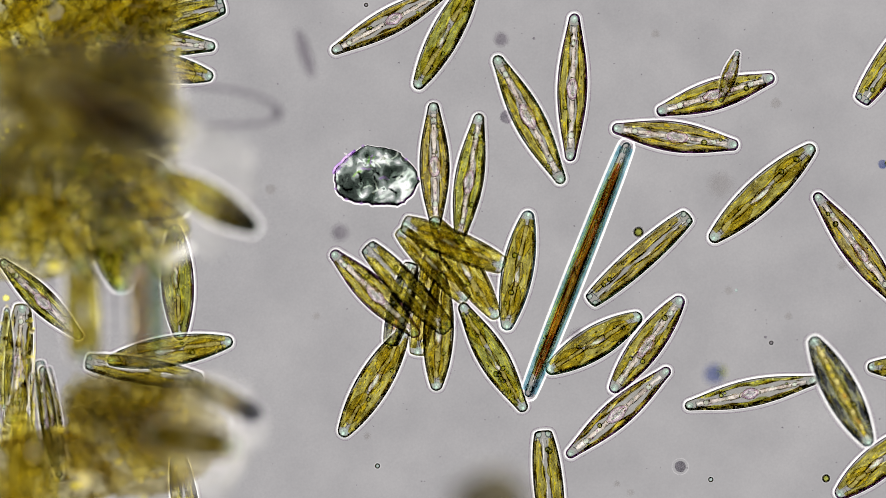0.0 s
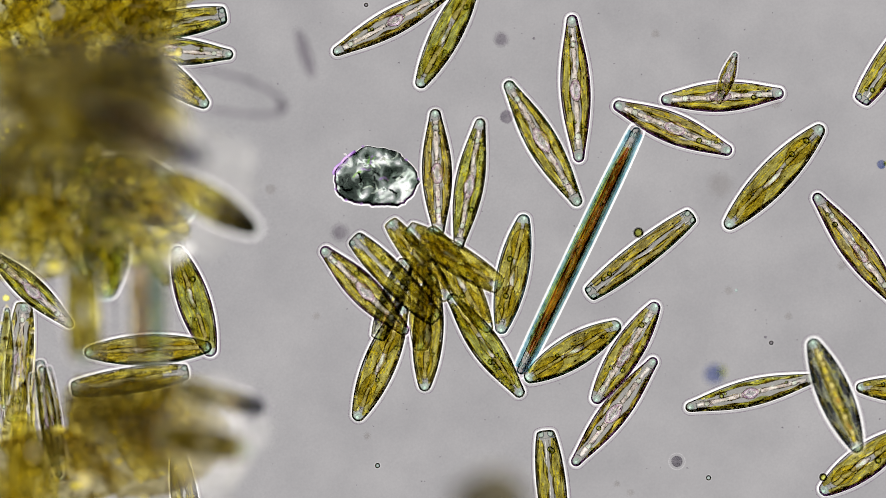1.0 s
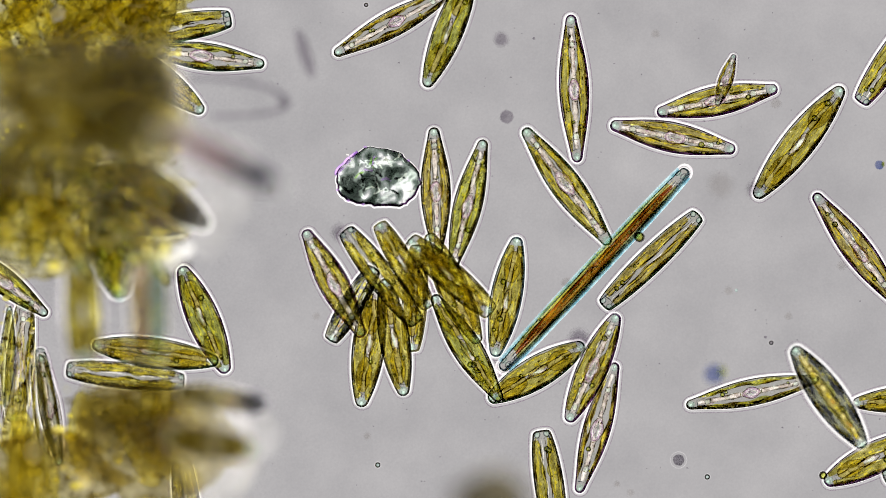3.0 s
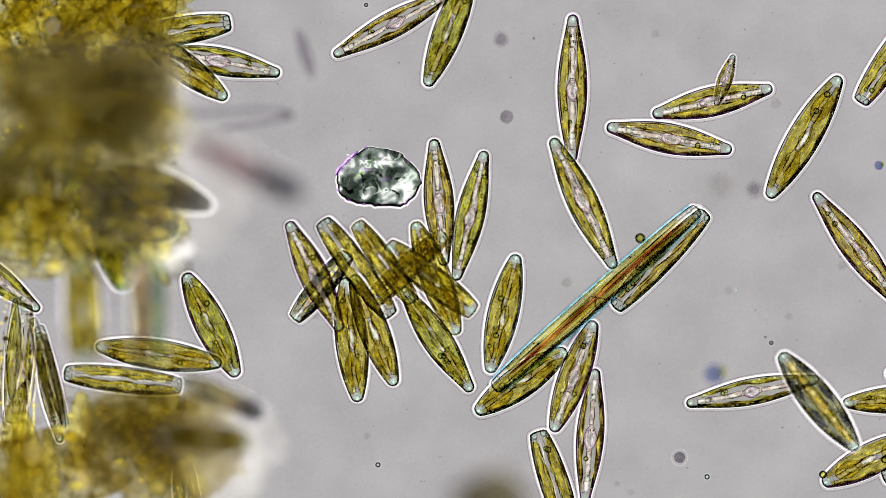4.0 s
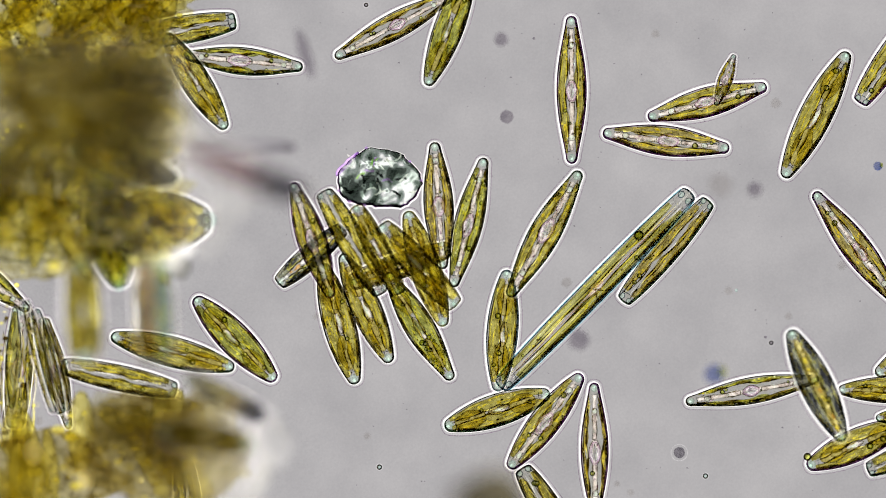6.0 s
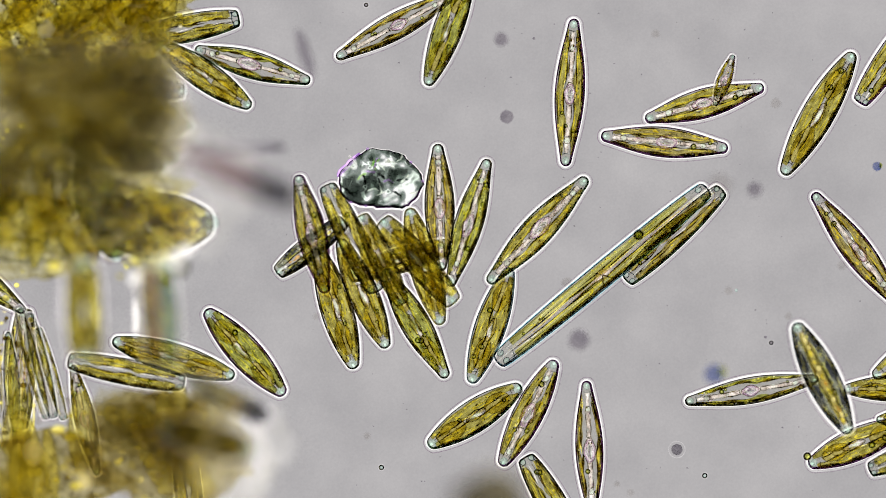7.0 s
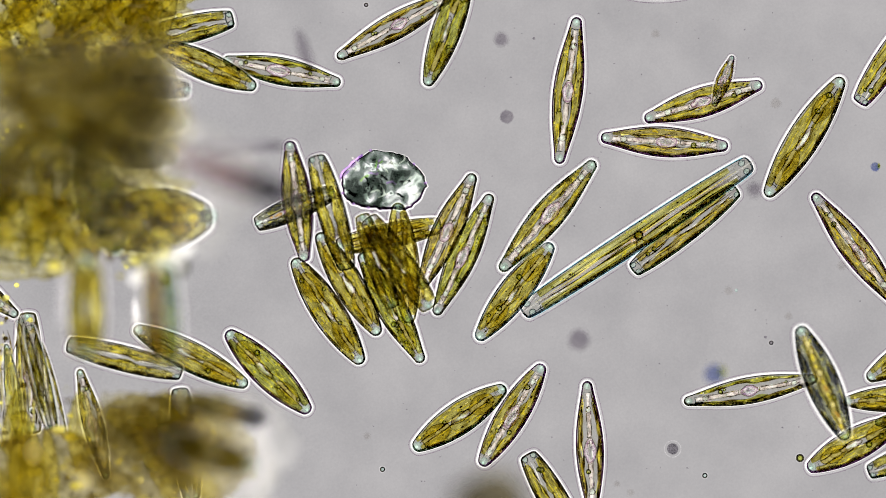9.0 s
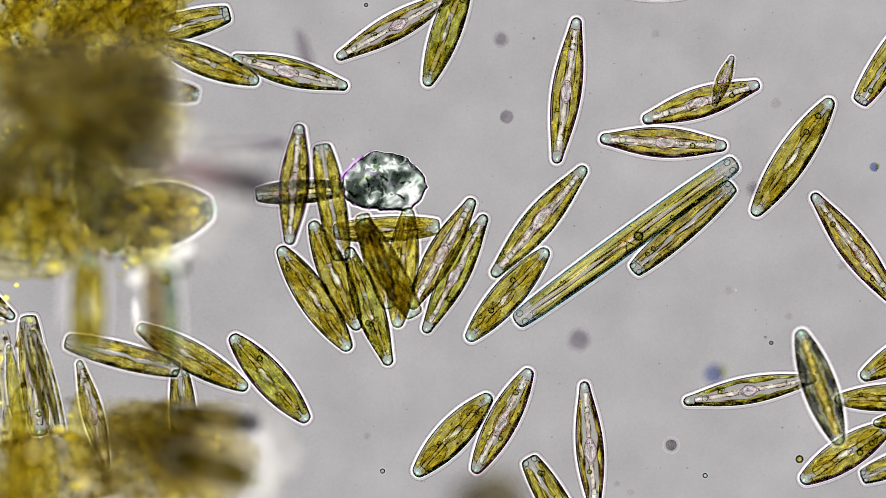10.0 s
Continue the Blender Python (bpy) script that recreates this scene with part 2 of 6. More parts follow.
def diatom(length, width, form, inside, label, seed, bend=0.0, film=0.62, pigment=None, flat=0.62, drops=3, lift=None, heavy=0.0, edge=None):
    """A diatom along its own x axis: glass shell with dark edge and a halo film, pigment plates, clear middle line with
    nucleus, oil drops, end caps.
    """
    L, W, bend = length * UNIT, width * UNIT * (0.95 if form == "lance" else 0.97), bend * UNIT
    T = W * flat
    U = UNIT * min(1.0, width / 44)
    rng = random.Random(seed)
    thing = tagged(new("diatom"), label, "diatom", "diatoms on the slide")
    ring = outline(L, W, form, bend=bend)

    def wide(s):
        """Half the width at s, from -1 at one tip to 1 at the other."""
        return half_width(math.asin(max(-1.0, min(1.0, s))), W, form)

    def put(name, shape, material, parent=None, note=""):
        return part(name, solid(name, *shape), material, parent or thing, note)

    def thread(name, points, thick, material, parent=None):
        """A fine line that swells and thins along its way."""
        n, ph = len(points), rng.uniform(0, 6)
        return put(name, rod(points, [U * thick * (0.55 + 0.45 * math.sin(k * 0.8 + ph)) * math.sin(math.pi * (k + 0.7) / (n + 0.4)) ** 0.3 for k in range(n)], 5), material, parent)

    def loop(name, x, y, long, across, thick, material, parent=None, shape="oval", z=0.22, rough=0.0):
        ph = rng.uniform(0, 6)
        ring_in = [(px * (1 + rough * math.sin(i * 1.3 + ph)) + x, py * (1 + rough * math.sin(i * 1.9 + ph)) + y, nx, ny) for i, (px, py, nx, ny) in enumerate(outline(long, across, shape, 10))]
        return put(name, edge_tube(ring_in, 0, thick * U, thick * U, 5, T * z), material, parent)

    put("shell", lens(L, W * 0.99, T, form, bend=bend), SILICA)
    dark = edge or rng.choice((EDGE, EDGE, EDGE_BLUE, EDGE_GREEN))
    # dark bead stands in for edge refraction, thicker on the shaded side
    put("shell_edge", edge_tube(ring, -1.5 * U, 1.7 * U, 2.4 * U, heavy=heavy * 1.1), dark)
    low = 0.05 - lift if lift else 0.0
    # bright optical halo round the cell, built as pale films
    film_part = put("slime_film", edge_film(ring, 0.2 * U, (1.2 + 2.1 * film) * U, z=low, heavy=-heavy), HALO, None, "thin bright optical halo along the edge")
    put("film_margin", edge_film(ring, (1.2 + 2.1 * film) * U, (1.9 + 4.4 * film) * U, z=low), THIN_HALO, film_part)
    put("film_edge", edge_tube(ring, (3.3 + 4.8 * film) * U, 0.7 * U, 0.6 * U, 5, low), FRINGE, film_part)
    pig = pigment or rng.choice((PIGMENT, PIGMENT, PIGMENT_GREEN, PIGMENT_GREEN))

    # shade on the shell's inner side and the gleam beside it, laid on as threads
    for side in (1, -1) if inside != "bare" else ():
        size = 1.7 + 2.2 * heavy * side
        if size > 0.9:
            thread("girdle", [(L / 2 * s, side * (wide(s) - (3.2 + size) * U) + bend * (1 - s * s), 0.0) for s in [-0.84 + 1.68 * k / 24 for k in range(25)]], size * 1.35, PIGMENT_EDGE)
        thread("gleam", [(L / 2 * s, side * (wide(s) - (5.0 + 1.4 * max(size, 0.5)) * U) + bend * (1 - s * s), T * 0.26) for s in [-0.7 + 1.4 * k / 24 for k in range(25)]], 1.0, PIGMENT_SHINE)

    def flecks(body, side, reach, low_y, count):
        """Small bright and dark grains in a pigment plate; the bright ones double as glints."""
        for mat, many, small, large in ((PIGMENT_EDGE, count - 3, 0.8, 1.9), (PIGMENT_SHINE, count + 6, 0.9, 2.8), (WHITE, count - 2, 0.6, 1.5)):
            dots = []
            for k in range(many):
                q = rng.uniform(-0.93, 0.93) * reach
                r = rng.uniform(small, large) * U
                dots.append(ball(L / 2 * q, side * wide(q) * rng.uniform(low_y, 0.84), T * 0.24, r * rng.uniform(0.9, 1.9), r * rng.uniform(0.7, 1.0), r * 0.4, 4, 6))
            tagged(part("granule_layer", joined("granule_layer", dots), mat, body), kind="stuff")

    def plate(side, reach, inner):
        """A pigment plate along a flank, its inner margin drawn dark, with a painted gleam beside it."""
        body = put("chloroplast", side_plate(L, W, T * 0.5, form, side, reach, inner, rng), pig)
        ph, f1, f2 = rng.uniform(0, 6), rng.uniform(4, 7), rng.uniform(11, 16)
        ss = [(-1 + k / 16) * reach * 0.97 for k in range(33)]
        k = 1.6 if inside == "clear" else 1.0
        wave = [k * (0.045 * math.sin(f1 * s + ph) + 0.035 * math.sin(f2 * s + ph)) for s in ss]
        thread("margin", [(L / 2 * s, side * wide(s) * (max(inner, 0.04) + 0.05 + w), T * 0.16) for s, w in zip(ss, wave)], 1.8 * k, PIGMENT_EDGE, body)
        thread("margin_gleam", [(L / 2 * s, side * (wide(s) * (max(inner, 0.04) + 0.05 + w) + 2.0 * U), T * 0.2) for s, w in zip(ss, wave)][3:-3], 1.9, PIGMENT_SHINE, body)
        flecks(body, side, reach, max(inner, 0) + 0.12, 9 if not lift else 14)
        return body

    def middle_line():
        """The clear middle: pale strip, two long clear chambers, nucleus, mint plugs."""
        x0 = rng.uniform(-.03, .03) * L
        strip = [(L * 0.41 * (k / 10 - 1), 0, 0) for k in range(21)]
        put("raphe", rod(strip, [min(W * (0.08 + 0.03 * math.sin(k * 1.3 + seed)), wide(0.82 * (k / 10 - 1)) * 0.40) for k in range(21)], 8), CORE)
        long, across = W * rng.uniform(0.62, 0.86), W * rng.uniform(0.36, 0.46)
        nucleus = put("nucleus", lens(long, across, W * 0.16, "lance", 10, 8, x=x0, z=T * 0.12), NUCLEUS, None, "clear lilac-edged nucleus")
        loop("nucleus_rim", x0, 0, long * 0.92, across * 0.92, 1.1, PINK, nucleus, "lance", 0.26, 0.05)
        loop("nucleus_edge", x0, 0, long * 1.08, across * 1.12, 0.6, PIGMENT_EDGE, nucleus, "lance", 0.22, 0.05)
        for k in (-1, 1):
            loop("nucleus_fold", x0 + k * long * 0.06, k * across * 0.12, long * 0.55, across * 0.3, 0.45, VIOLET_LINE, nucleus, "lance", 0.30, 0.10)
        put("nucleus_core", lens(long * 0.66, across * 0.34, W * 0.06, "lance", 8, 6, x=x0, z=T * 0.32), MINT, nucleus, "bright mint core")
        for k in (-1, 1):
            a, b = x0 + k * (long * 0.5 + rng.uniform(0.02, 0.10) * W), k * L * rng.uniform(0.26, 0.33)
            if abs(b - a) < 0.25 * W:
                b = a + k * 0.4 * W
            h = W * rng.uniform(0.065, 0.09)
            mid = (a + b) / 2
            room = put("chamber", lens(abs(b - a), h * 1.7, h * 0.8, "rod", 8, 6, x=mid, z=T * 0.1), CLEAR_CORE, None, "long clear chamber")
            for y in (-1, 1):
                thread("wall", [(a + (b - a) * j / 8, y * h * (1 + 0.12 * math.sin(j * 1.7 + seed)), T * 0.2) for j in range(9)], 1.0, PIGMENT_EDGE, room)
            for x in (a, b):
                thread("crossbar", [(x, y * h * 1.15, T * 0.22) for y in (-1, -0.5, 0, 0.5, 1)], 1.0, DROP_EDGE, room)
            x = b + k * W * 0.13
            plug = put("plug", ball(x, 0, T * 0.2, W * 0.085, min(h * 1.1, wide(2 * x / L) * 0.5), W * 0.04, 6, 8), MINT, None, "mint plug")
            loop("plug_rim", x, 0, W * 0.20, h * 2.3, 0.5, DROP_EDGE, plug, "blunt")
            x = b + k * W * rng.uniform(0.34, 0.42)
            w = wide(2 * x / L) * 0.45
            for y in (-1, 1):
                thread("wall", [(b + k * W * 0.22 + (x - b - k * W * 0.1) * j / 4, y * w * (1 - 0.1 * j / 4), T * 0.2) for j in range(5)], 0.8, PIGMENT_EDGE)
        for k in range(16):
            x = rng.uniform(-0.36, 0.36) * L
            put("granule", ball(x, rng.uniform(-0.10, 0.10) * W, T * 0.26, rng.uniform(1.0, 4) * U, rng.uniform(0.7, 1.6) * U, U, 5, 7), rng.choice((WHITE, WHITE, PINK, VIOLET_LINE, PIGMENT_EDGE, MINT)))

    if inside == "open":
        inner = rng.uniform(0.24, 0.34)
        plate(1, rng.uniform(0.80, 0.86), inner)
        plate(-1, rng.uniform(0.80, 0.86), inner * rng.uniform(0.85, 1.1))
        middle_line()
    elif inside == "clear":
        for side in (1, -1):
            plate(side, rng.uniform(0.76, 0.88), rng.uniform(0.50, 0.58))
        middle_line()
    elif inside == "bare":
        put("pigment_body", lens(L * 0.92, W * 0.80, T * 0.6, form), pig)
    elif inside == "glass":
        for side in (1, -1):
            plate(side, 0.90, 0.20)
            if side > 0 and width > 50:
                put("gold_strip", lens(L * 0.84, W * 0.34, T * 0.2, form, 16, 8), LOBE)
            thread("dark_band", [(L / 2 * s, side * wide(s) * 0.66, T * 0.1) for s in [-0.85 + 1.7 * k / 24 for k in range(25)]], 8.0, NAVY)
        x = -0.43 * L
        while x < 0.43 * L:
            r = rng.uniform(1.6, 3.4) * U
            put("bead", ball(x, rng.uniform(-0.03, 0.03) * W, T * 0.26, r * rng.uniform(1.2, 2.4), r, r * 0.5, 5, 8), rng.choice((WHITE, PIGMENT_SHINE, GLOW_RUST, PIGMENT_SHINE)))
            x += r * rng.uniform(3.2, 5.5)
        loop("nucleus", 0.05 * L, 0, W * 0.5, W * 0.34, 1.0, NAVY, None, "oval", 0.2, 0.08)
        for y in (-0.14, 0.15):
            thread("wall", [(L * 0.44 * (k / 10 - 1), W * y * math.cos((k / 10 - 1) * 1.3), T * 0.2) for k in range(21)], 1.2, PIGMENT_EDGE)
    elif inside == "full":
        for side in (1, -1):
            plate(side, rng.uniform(0.85, 0.89), rng.uniform(0.06, 0.16))
        x0, y0 = rng.uniform(-.05, .05) * L, rng.uniform(-.05, .05) * W
        nucleus = put("nucleus", lens(L * 0.19, W * 0.22, W * 0.14, "lance", 10, 8, x=x0, y=y0, z=T * 0.16), CORE, None, "clear spindle-shaped nucleus")
        put("nucleus_core", lens(L * 0.12, W * 0.09, W * 0.05, "lance", 8, 6, x=x0, y=y0, z=T * 0.3), MINT, nucleus)
        loop("nucleus_edge", x0, y0, L * 0.21, W * 0.27, 0.8, PIGMENT_EDGE, nucleus, "lance", 0.24, 0.08)
        for k in (-1, 1):
            x, y = k * L * rng.uniform(0.22, 0.26), rng.uniform(-0.05, 0.05) * W
            long, across = L * rng.uniform(0.24, 0.30), W * rng.uniform(0.46, 0.58)
            lobe = put("lobe", lens(long, across, T * 0.3, "oval", 12, 8, x=x, y=y), LOBE, None, "golden lobe")
            loop("lobe_edge", x, y, long, across, 0.55, PIGMENT_EDGE, lobe, "oval", 0.18, 0.05)
            # highlights on lobe and flank, drawn as bright threads
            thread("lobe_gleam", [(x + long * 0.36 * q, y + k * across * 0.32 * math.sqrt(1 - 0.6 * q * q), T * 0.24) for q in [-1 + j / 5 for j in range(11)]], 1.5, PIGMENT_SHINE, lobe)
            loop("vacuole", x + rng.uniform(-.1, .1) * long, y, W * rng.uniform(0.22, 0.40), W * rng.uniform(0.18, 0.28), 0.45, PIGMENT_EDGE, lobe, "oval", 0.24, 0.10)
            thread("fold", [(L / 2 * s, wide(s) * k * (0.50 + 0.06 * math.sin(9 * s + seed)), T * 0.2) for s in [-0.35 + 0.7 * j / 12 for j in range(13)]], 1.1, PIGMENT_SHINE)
    elif inside == "side":
        plate(1, 0.85, 0.14 if width > 34 else 0.60)
        plate(-1, 0.83, 0.18 if width > 34 else 0.55)
        if length > 400:
            # halo of the narrow side, as an upright pale film
            upright_ring = outline(L, T, "rod")
            vs, fs = edge_film(upright_ring, 3.6 * U, 8.0 * U)
            put("slime_film", ([(x, -z, y) for x, y, z in vs], fs), HALO)
            put("girdle_wall", lens(L * 0.84, W * 0.022, T * 0.62, "rod", 20, 10), RUST, None, "rust-red narrow side wall")
            # teal fringe of dispersed light, painted as a thread along each edge
            for k in (1, -1):
                line = [(x, y + k * 0.4 * U, -k * 3.0 * U) for x, y, nx, ny in ring if abs(x) < L * 0.48 and y * k > 0]
                vs, fs = rod(line, 4.2 * U, 8)
                put("seam", ([(x, line[i // 8][1] + (y - line[i // 8][1]) * 0.22, z) for i, (x, y, z) in enumerate(vs)], fs), TEAL, None, "teal dispersion fringe")
            for k in (-1, 1):
                thread("middle_wall", [(W * 0.25 * k * (j / 6 - 0.5) * 2, W * 0.36 * (j / 6 - 0.5) * 2, T * 0.2) for j in range(7)], 1.6, PIGMENT_EDGE)
            put("nucleus", lens(W * 0.9, W * 0.4, W * 0.2, "lance", 10, 8, z=T * 0.2), CORE, None, "clear bulge of the nucleus")
        bands = (-0.34, -0.21, -0.07, 0.06, 0.19, 0.33) if width > 34 else (-0.22, 0.20)
        for j, y in enumerate(bands):
            y += rng.uniform(-0.02, 0.02)
            line = [(L * 0.44 * (k / 12 - 1), W * y * math.cos((k / 12 - 1) * 0.9) + 1.2 * U * math.sin(k * 0.7 + seed + j), 0.01) for k in range(25)]
            thread("girdle_band", line, (1.6, 1.1)[j % 2], (PIGMENT_EDGE, PIGMENT_SHINE, PIGMENT_EDGE, CLEAR_CORE)[(j + seed) % 4] if width > 34 else (PIGMENT_SHINE, CLEAR_CORE)[j])
        for k in (-1, 1):
            for y in (-0.25, 0.25):
                thread("end_fold", [(k * L * (0.40 + 0.085 * j / 4), W * y * (1 - 0.1 * j / 4), T * 0.1) for j in range(5)], 0.9, TEAL_EDGE)
    for k in range(drops):
        x = rng.choice((-1, 1)) * rng.uniform(0.10, 0.37) * L
        y = rng.choice((-1, 1)) * rng.uniform(0.15, 0.6) * wide(2 * x / L)
        r = rng.uniform(0.04, 0.085) * W
        drop = put("oil_drop", ball(x, y, 0.2 * T, r, r, r * 0.6), DROP)
        put("rim", ring_bead(x, y, 0.2 * T, r, r * 0.28), DROP_EDGE, drop)
        # white highlight on the drop, put in as a ball
        put("glint", ball(x - r * 0.2, y + r * 0.2, 0.3 * T, r * 0.4, r * 0.4, r * 0.2, 4, 6), WHITE, drop)
    for k in (-1, 1):
        if inside == "side":
            w = wide(0.93)
            for y in (-0.52, 0.52):
                knob = put("end_cap", ball(k * L * 0.468, y * w, 0, w * 0.34, w * 0.30, w * 0.2, 5, 8), CAP, None, "clear mint-tinted corner cap")
                loop("cap_rim", k * L * 0.468, y * w, w * 0.72, w * 0.62, 0.7, TEAL_EDGE, knob, "oval", 0.1)
            thread("end_wall", [(k * L * (0.432 - 0.006 * math.cos(q * 3.1)), q * w * 0.9, T * 0.1) for q in (-1, -0.5, 0, 0.5, 1)], 1.0, TEAL_EDGE)
            continue
        r = wide(0.90) * 0.66
        r = r * (0.72 if form in ("blunt", "rod") else 1.0)
        cap = put("end_cap", ball(k * L * 0.462, 0, 0, r * 1.15, r, r * 0.6), CAP, None, "clear mint-tinted polar cap")
        # highlight of the cap, put in as a pale ball
        put("cap_glint", ball(k * L * 0.468, 0, r * 0.5, r * 0.42, r * 0.34, r * 0.2, 5, 8), MINT, cap)
        thread("cap_rim", [(k * (L * 0.452 - r * (1.2 + 0.25 * (1 - q * q))), q * r * 1.05, r * 0.3) for q in (-1, -0.5, 0, 0.5, 1)], 0.9, TEAL_EDGE, cap)
    return thing


# ---- the slide ----
def glass_slide():
    a, b, h = 14.0, 9.0, 0.25
    bm = bmesh.new()
    bmesh.ops.create_cube(bm, size=1)
    bmesh.ops.scale(bm, vec=(2 * a, 2 * b, h), verts=bm.verts)
    bmesh.ops.translate(bm, vec=(0, 0, 0.036 - h / 2), verts=bm.verts)
    bmesh.ops.bevel(bm, geom=bm.edges[:], offset=0.04, segments=2, affect="EDGES")
    me = bpy.data.meshes.new("glass_slide")
    bm.to_mesh(me)
    bm.free()
    ob = new("glass_slide", me)
    me.materials.append(clear_stuff("slide_glass", (0.84, 0.84, 0.85), (1.0, 0.998, 0.998), 2.6, contrast=0.42, fine=30))
    return tagged(ob, "wide flat microscope slide of clear glass with faint mottling", "microscope slide", kind="structure")


glass_slide()

LANCE = "golden lance-shaped diatom with a clear centre line and glassy tips"
FULL = "plump golden-brown diatom filled with pigment, lying on the glass slide"
SIDE = "olive diatom lying on its edge, with blunt ends and long bands"
RIDER = "tiny pale golden diatom riding across a larger one"

# ---- the diatoms ----
ROD = "long narrow golden rod-shaped diatom with glassy ends"
top_left = diatom(240, 50, "lance", "clear", LANCE, 101, pigment=BROWN, heavy=-0.45, edge=EDGE)
top_pair = diatom(225, 55, "oval", "full", FULL, 102, heavy=-0.35)
right_lean = diatom(255, 55, "lance", "open", LANCE, 103, pigment=BROWN, heavy=-0.05, edge=EDGE_BLUE)
upright = diatom(262, 56, "lance", "open", LANCE, 104, heavy=0.24, edge=EDGE_BLUE)
carrier = diatom(218, 56, "lance", "open", LANCE, 105, heavy=-0.43)
rider = diatom(96, 28, "lance", "clear", RIDER, 106, pigment=PALE, heavy=0.34, edge=EDGE_BLUE)
crossing = diatom(226, 57, "lance", "open", LANCE, 107, pigment=BROWN, heavy=-0.35, edge=EDGE_BLUE)
gold_right = diatom(250, 60, "oval", "full", FULL, 108, heavy=0.37)
corner = diatom(190, 50, "blunt", "side", SIDE, 109, heavy=-0.40)
long_mover = diatom(255, 58, "lance", "open", LANCE, 110, heavy=0.13)
long_rod = diatom(484, 46, "rod", "side", ROD, 111, flat=0.68, pigment=GRASS, edge=TEAL_EDGE, heavy=0.43)
beside_rod = diatom(236, 48, "blunt", "side", SIDE, 112, pigment=BROWN, heavy=0.43)
oval_mid = diatom(216, 58, "oval", "full", FULL, 113, heavy=0.26, edge=TEAL_EDGE)
gold_low = diatom(196, 60, "oval", "full", FULL, 114, heavy=0.45, edge=EDGE_GREEN)
pair_a = diatom(210, 56, "oval", "open", LANCE, 115, heavy=0.36)
pair_b = diatom(240, 52, "lance", "clear", LANCE, 116, pigment=BROWN, heavy=0.22, edge=EDGE_BLUE)
bottom_edge = diatom(200, 54, "blunt", "side", SIDE, 117, heavy=0.02)
flat_right = diatom(240, 50, "lance", "clear", LANCE, 118, heavy=-0.42)
tilt_right = diatom(216, 62, "oval", "glass", "grey-olive glassy diatom with dark blue edges and a beaded bright line", 119, pigment=INKY, edge=NIGHT, heavy=-0.03, film=0.9, drops=1)
low_right = diatom(190, 60, "oval", "full", FULL, 120, heavy=-0.45, edge=EDGE_BLUE)
edge_right = diatom(200, 50, "oval", "full", FULL, 121, heavy=-0.39)
c_up_a = diatom(225, 56, "lance", "open", LANCE, 122, pigment=BROWN, lift=0.14, heavy=0.19)
c_up_b = diatom(235, 54, "lance", "open", LANCE, 123, lift=0.15, heavy=0.30)
c_left_a = diatom(215, 56, "lance", "open", LANCE, 124, drops=6, lift=0.18, heavy=0.06)
c_left_b = diatom(210, 52, "blunt", "side", SIDE, 125, pigment=PALE, lift=0.2, heavy=-0.03)
c_low_a = diatom(222, 60, "oval", "full", FULL, 126, pigment=PIGMENT, lift=0.12, heavy=-0.13)
c_low_b = diatom(210, 56, "oval", "full", FULL, 127, lift=0.15, heavy=-0.04)
c_low_c = diatom(222, 56, "lance", "full", FULL, 128, pigment=PIGMENT_GREEN, drops=10, lift=0.13, heavy=0.03)
c_mid = diatom(214, 58, "oval", "full", FULL, 129, pigment=PALE, edge=SOFT_EDGE, lift=0.17, heavy=-0.08)
c_across = diatom(152, 44, "blunt", "glass", "grey-olive glassy diatom with dark edges, lying across the cluster", 130, pigment=INKY, edge=EDGE, lift=0.14, heavy=-0.43)
c_back_a = diatom(175, 44, "blunt", "full", FULL, 131, pigment=PALE, edge=SOFT_EDGE, lift=0.21, heavy=0.02)
p_top_a = diatom(190, 52, "blunt", "side", SIDE, 132, heavy=0.42)
p_top_b = diatom(212, 52, "lance", "clear", LANCE, 133, heavy=0.36)
p_top_c = diatom(200, 54, "oval", "full", FULL, 134, heavy=0.10)
l_up = diatom(205, 60, "oval", "full", FULL, 135, heavy=-0.09)
l_flat_a = diatom(225, 56, "oval", "full", FULL, 136, heavy=0.35)
l_flat_b = diatom(210, 48, "blunt", "side", SIDE, 137, heavy=0.33)
l_post_a = diatom(215, 50, "blunt", "clear", LANCE, 138, pigment=GRASS, edge=SOFT_EDGE, heavy=0.25)
l_post_b = diatom(200, 40, "lance", "clear", LANCE, 139, pigment=PALE, edge=SOFT_EDGE, heavy=0.14)
l_low = diatom(200, 50, "blunt", "side", SIDE, 140, heavy=0.18)
NEEDLE = "narrow clear needle-like diatom in a bundle beside the clump"
l_needle_a = diatom(190, 30, "blunt", "side", NEEDLE, 151, pigment=GRASS, edge=TEAL_EDGE)
l_needle_b = diatom(205, 26, "blunt", "side", NEEDLE, 152, pigment=GRASS, edge=EDGE_BLUE)
l_needle_c = diatom(180, 30, "lance", "bare", NEEDLE, 153, pigment=GRASS, edge=TEAL_EDGE)
l_needle_d = diatom(170, 24, "blunt", "side", NEEDLE, 154, pigment=GRASS, edge=SOFT_EDGE)
c_back_b = diatom(196, 54, "blunt", "full", FULL, 141, pigment=PALE, edge=SOFT_EDGE, lift=0.22, heavy=0.11)
c_vert = diatom(190, 47, "blunt", "full", FULL, 142, pigment=PALE, edge=SOFT_EDGE, lift=0.11, heavy=-0.44)
edge_upper = diatom(190, 56, "oval", "full", FULL, 143, heavy=-0.45)
edge_small = diatom(120, 36, "oval", "full", FULL, 144, heavy=-0.40)
edge_lower = diatom(190, 46, "blunt", "side", SIDE, 145, heavy=-0.44)
top_edge = diatom(230, 58, "lance", "open", LANCE, 146, heavy=-0.39)

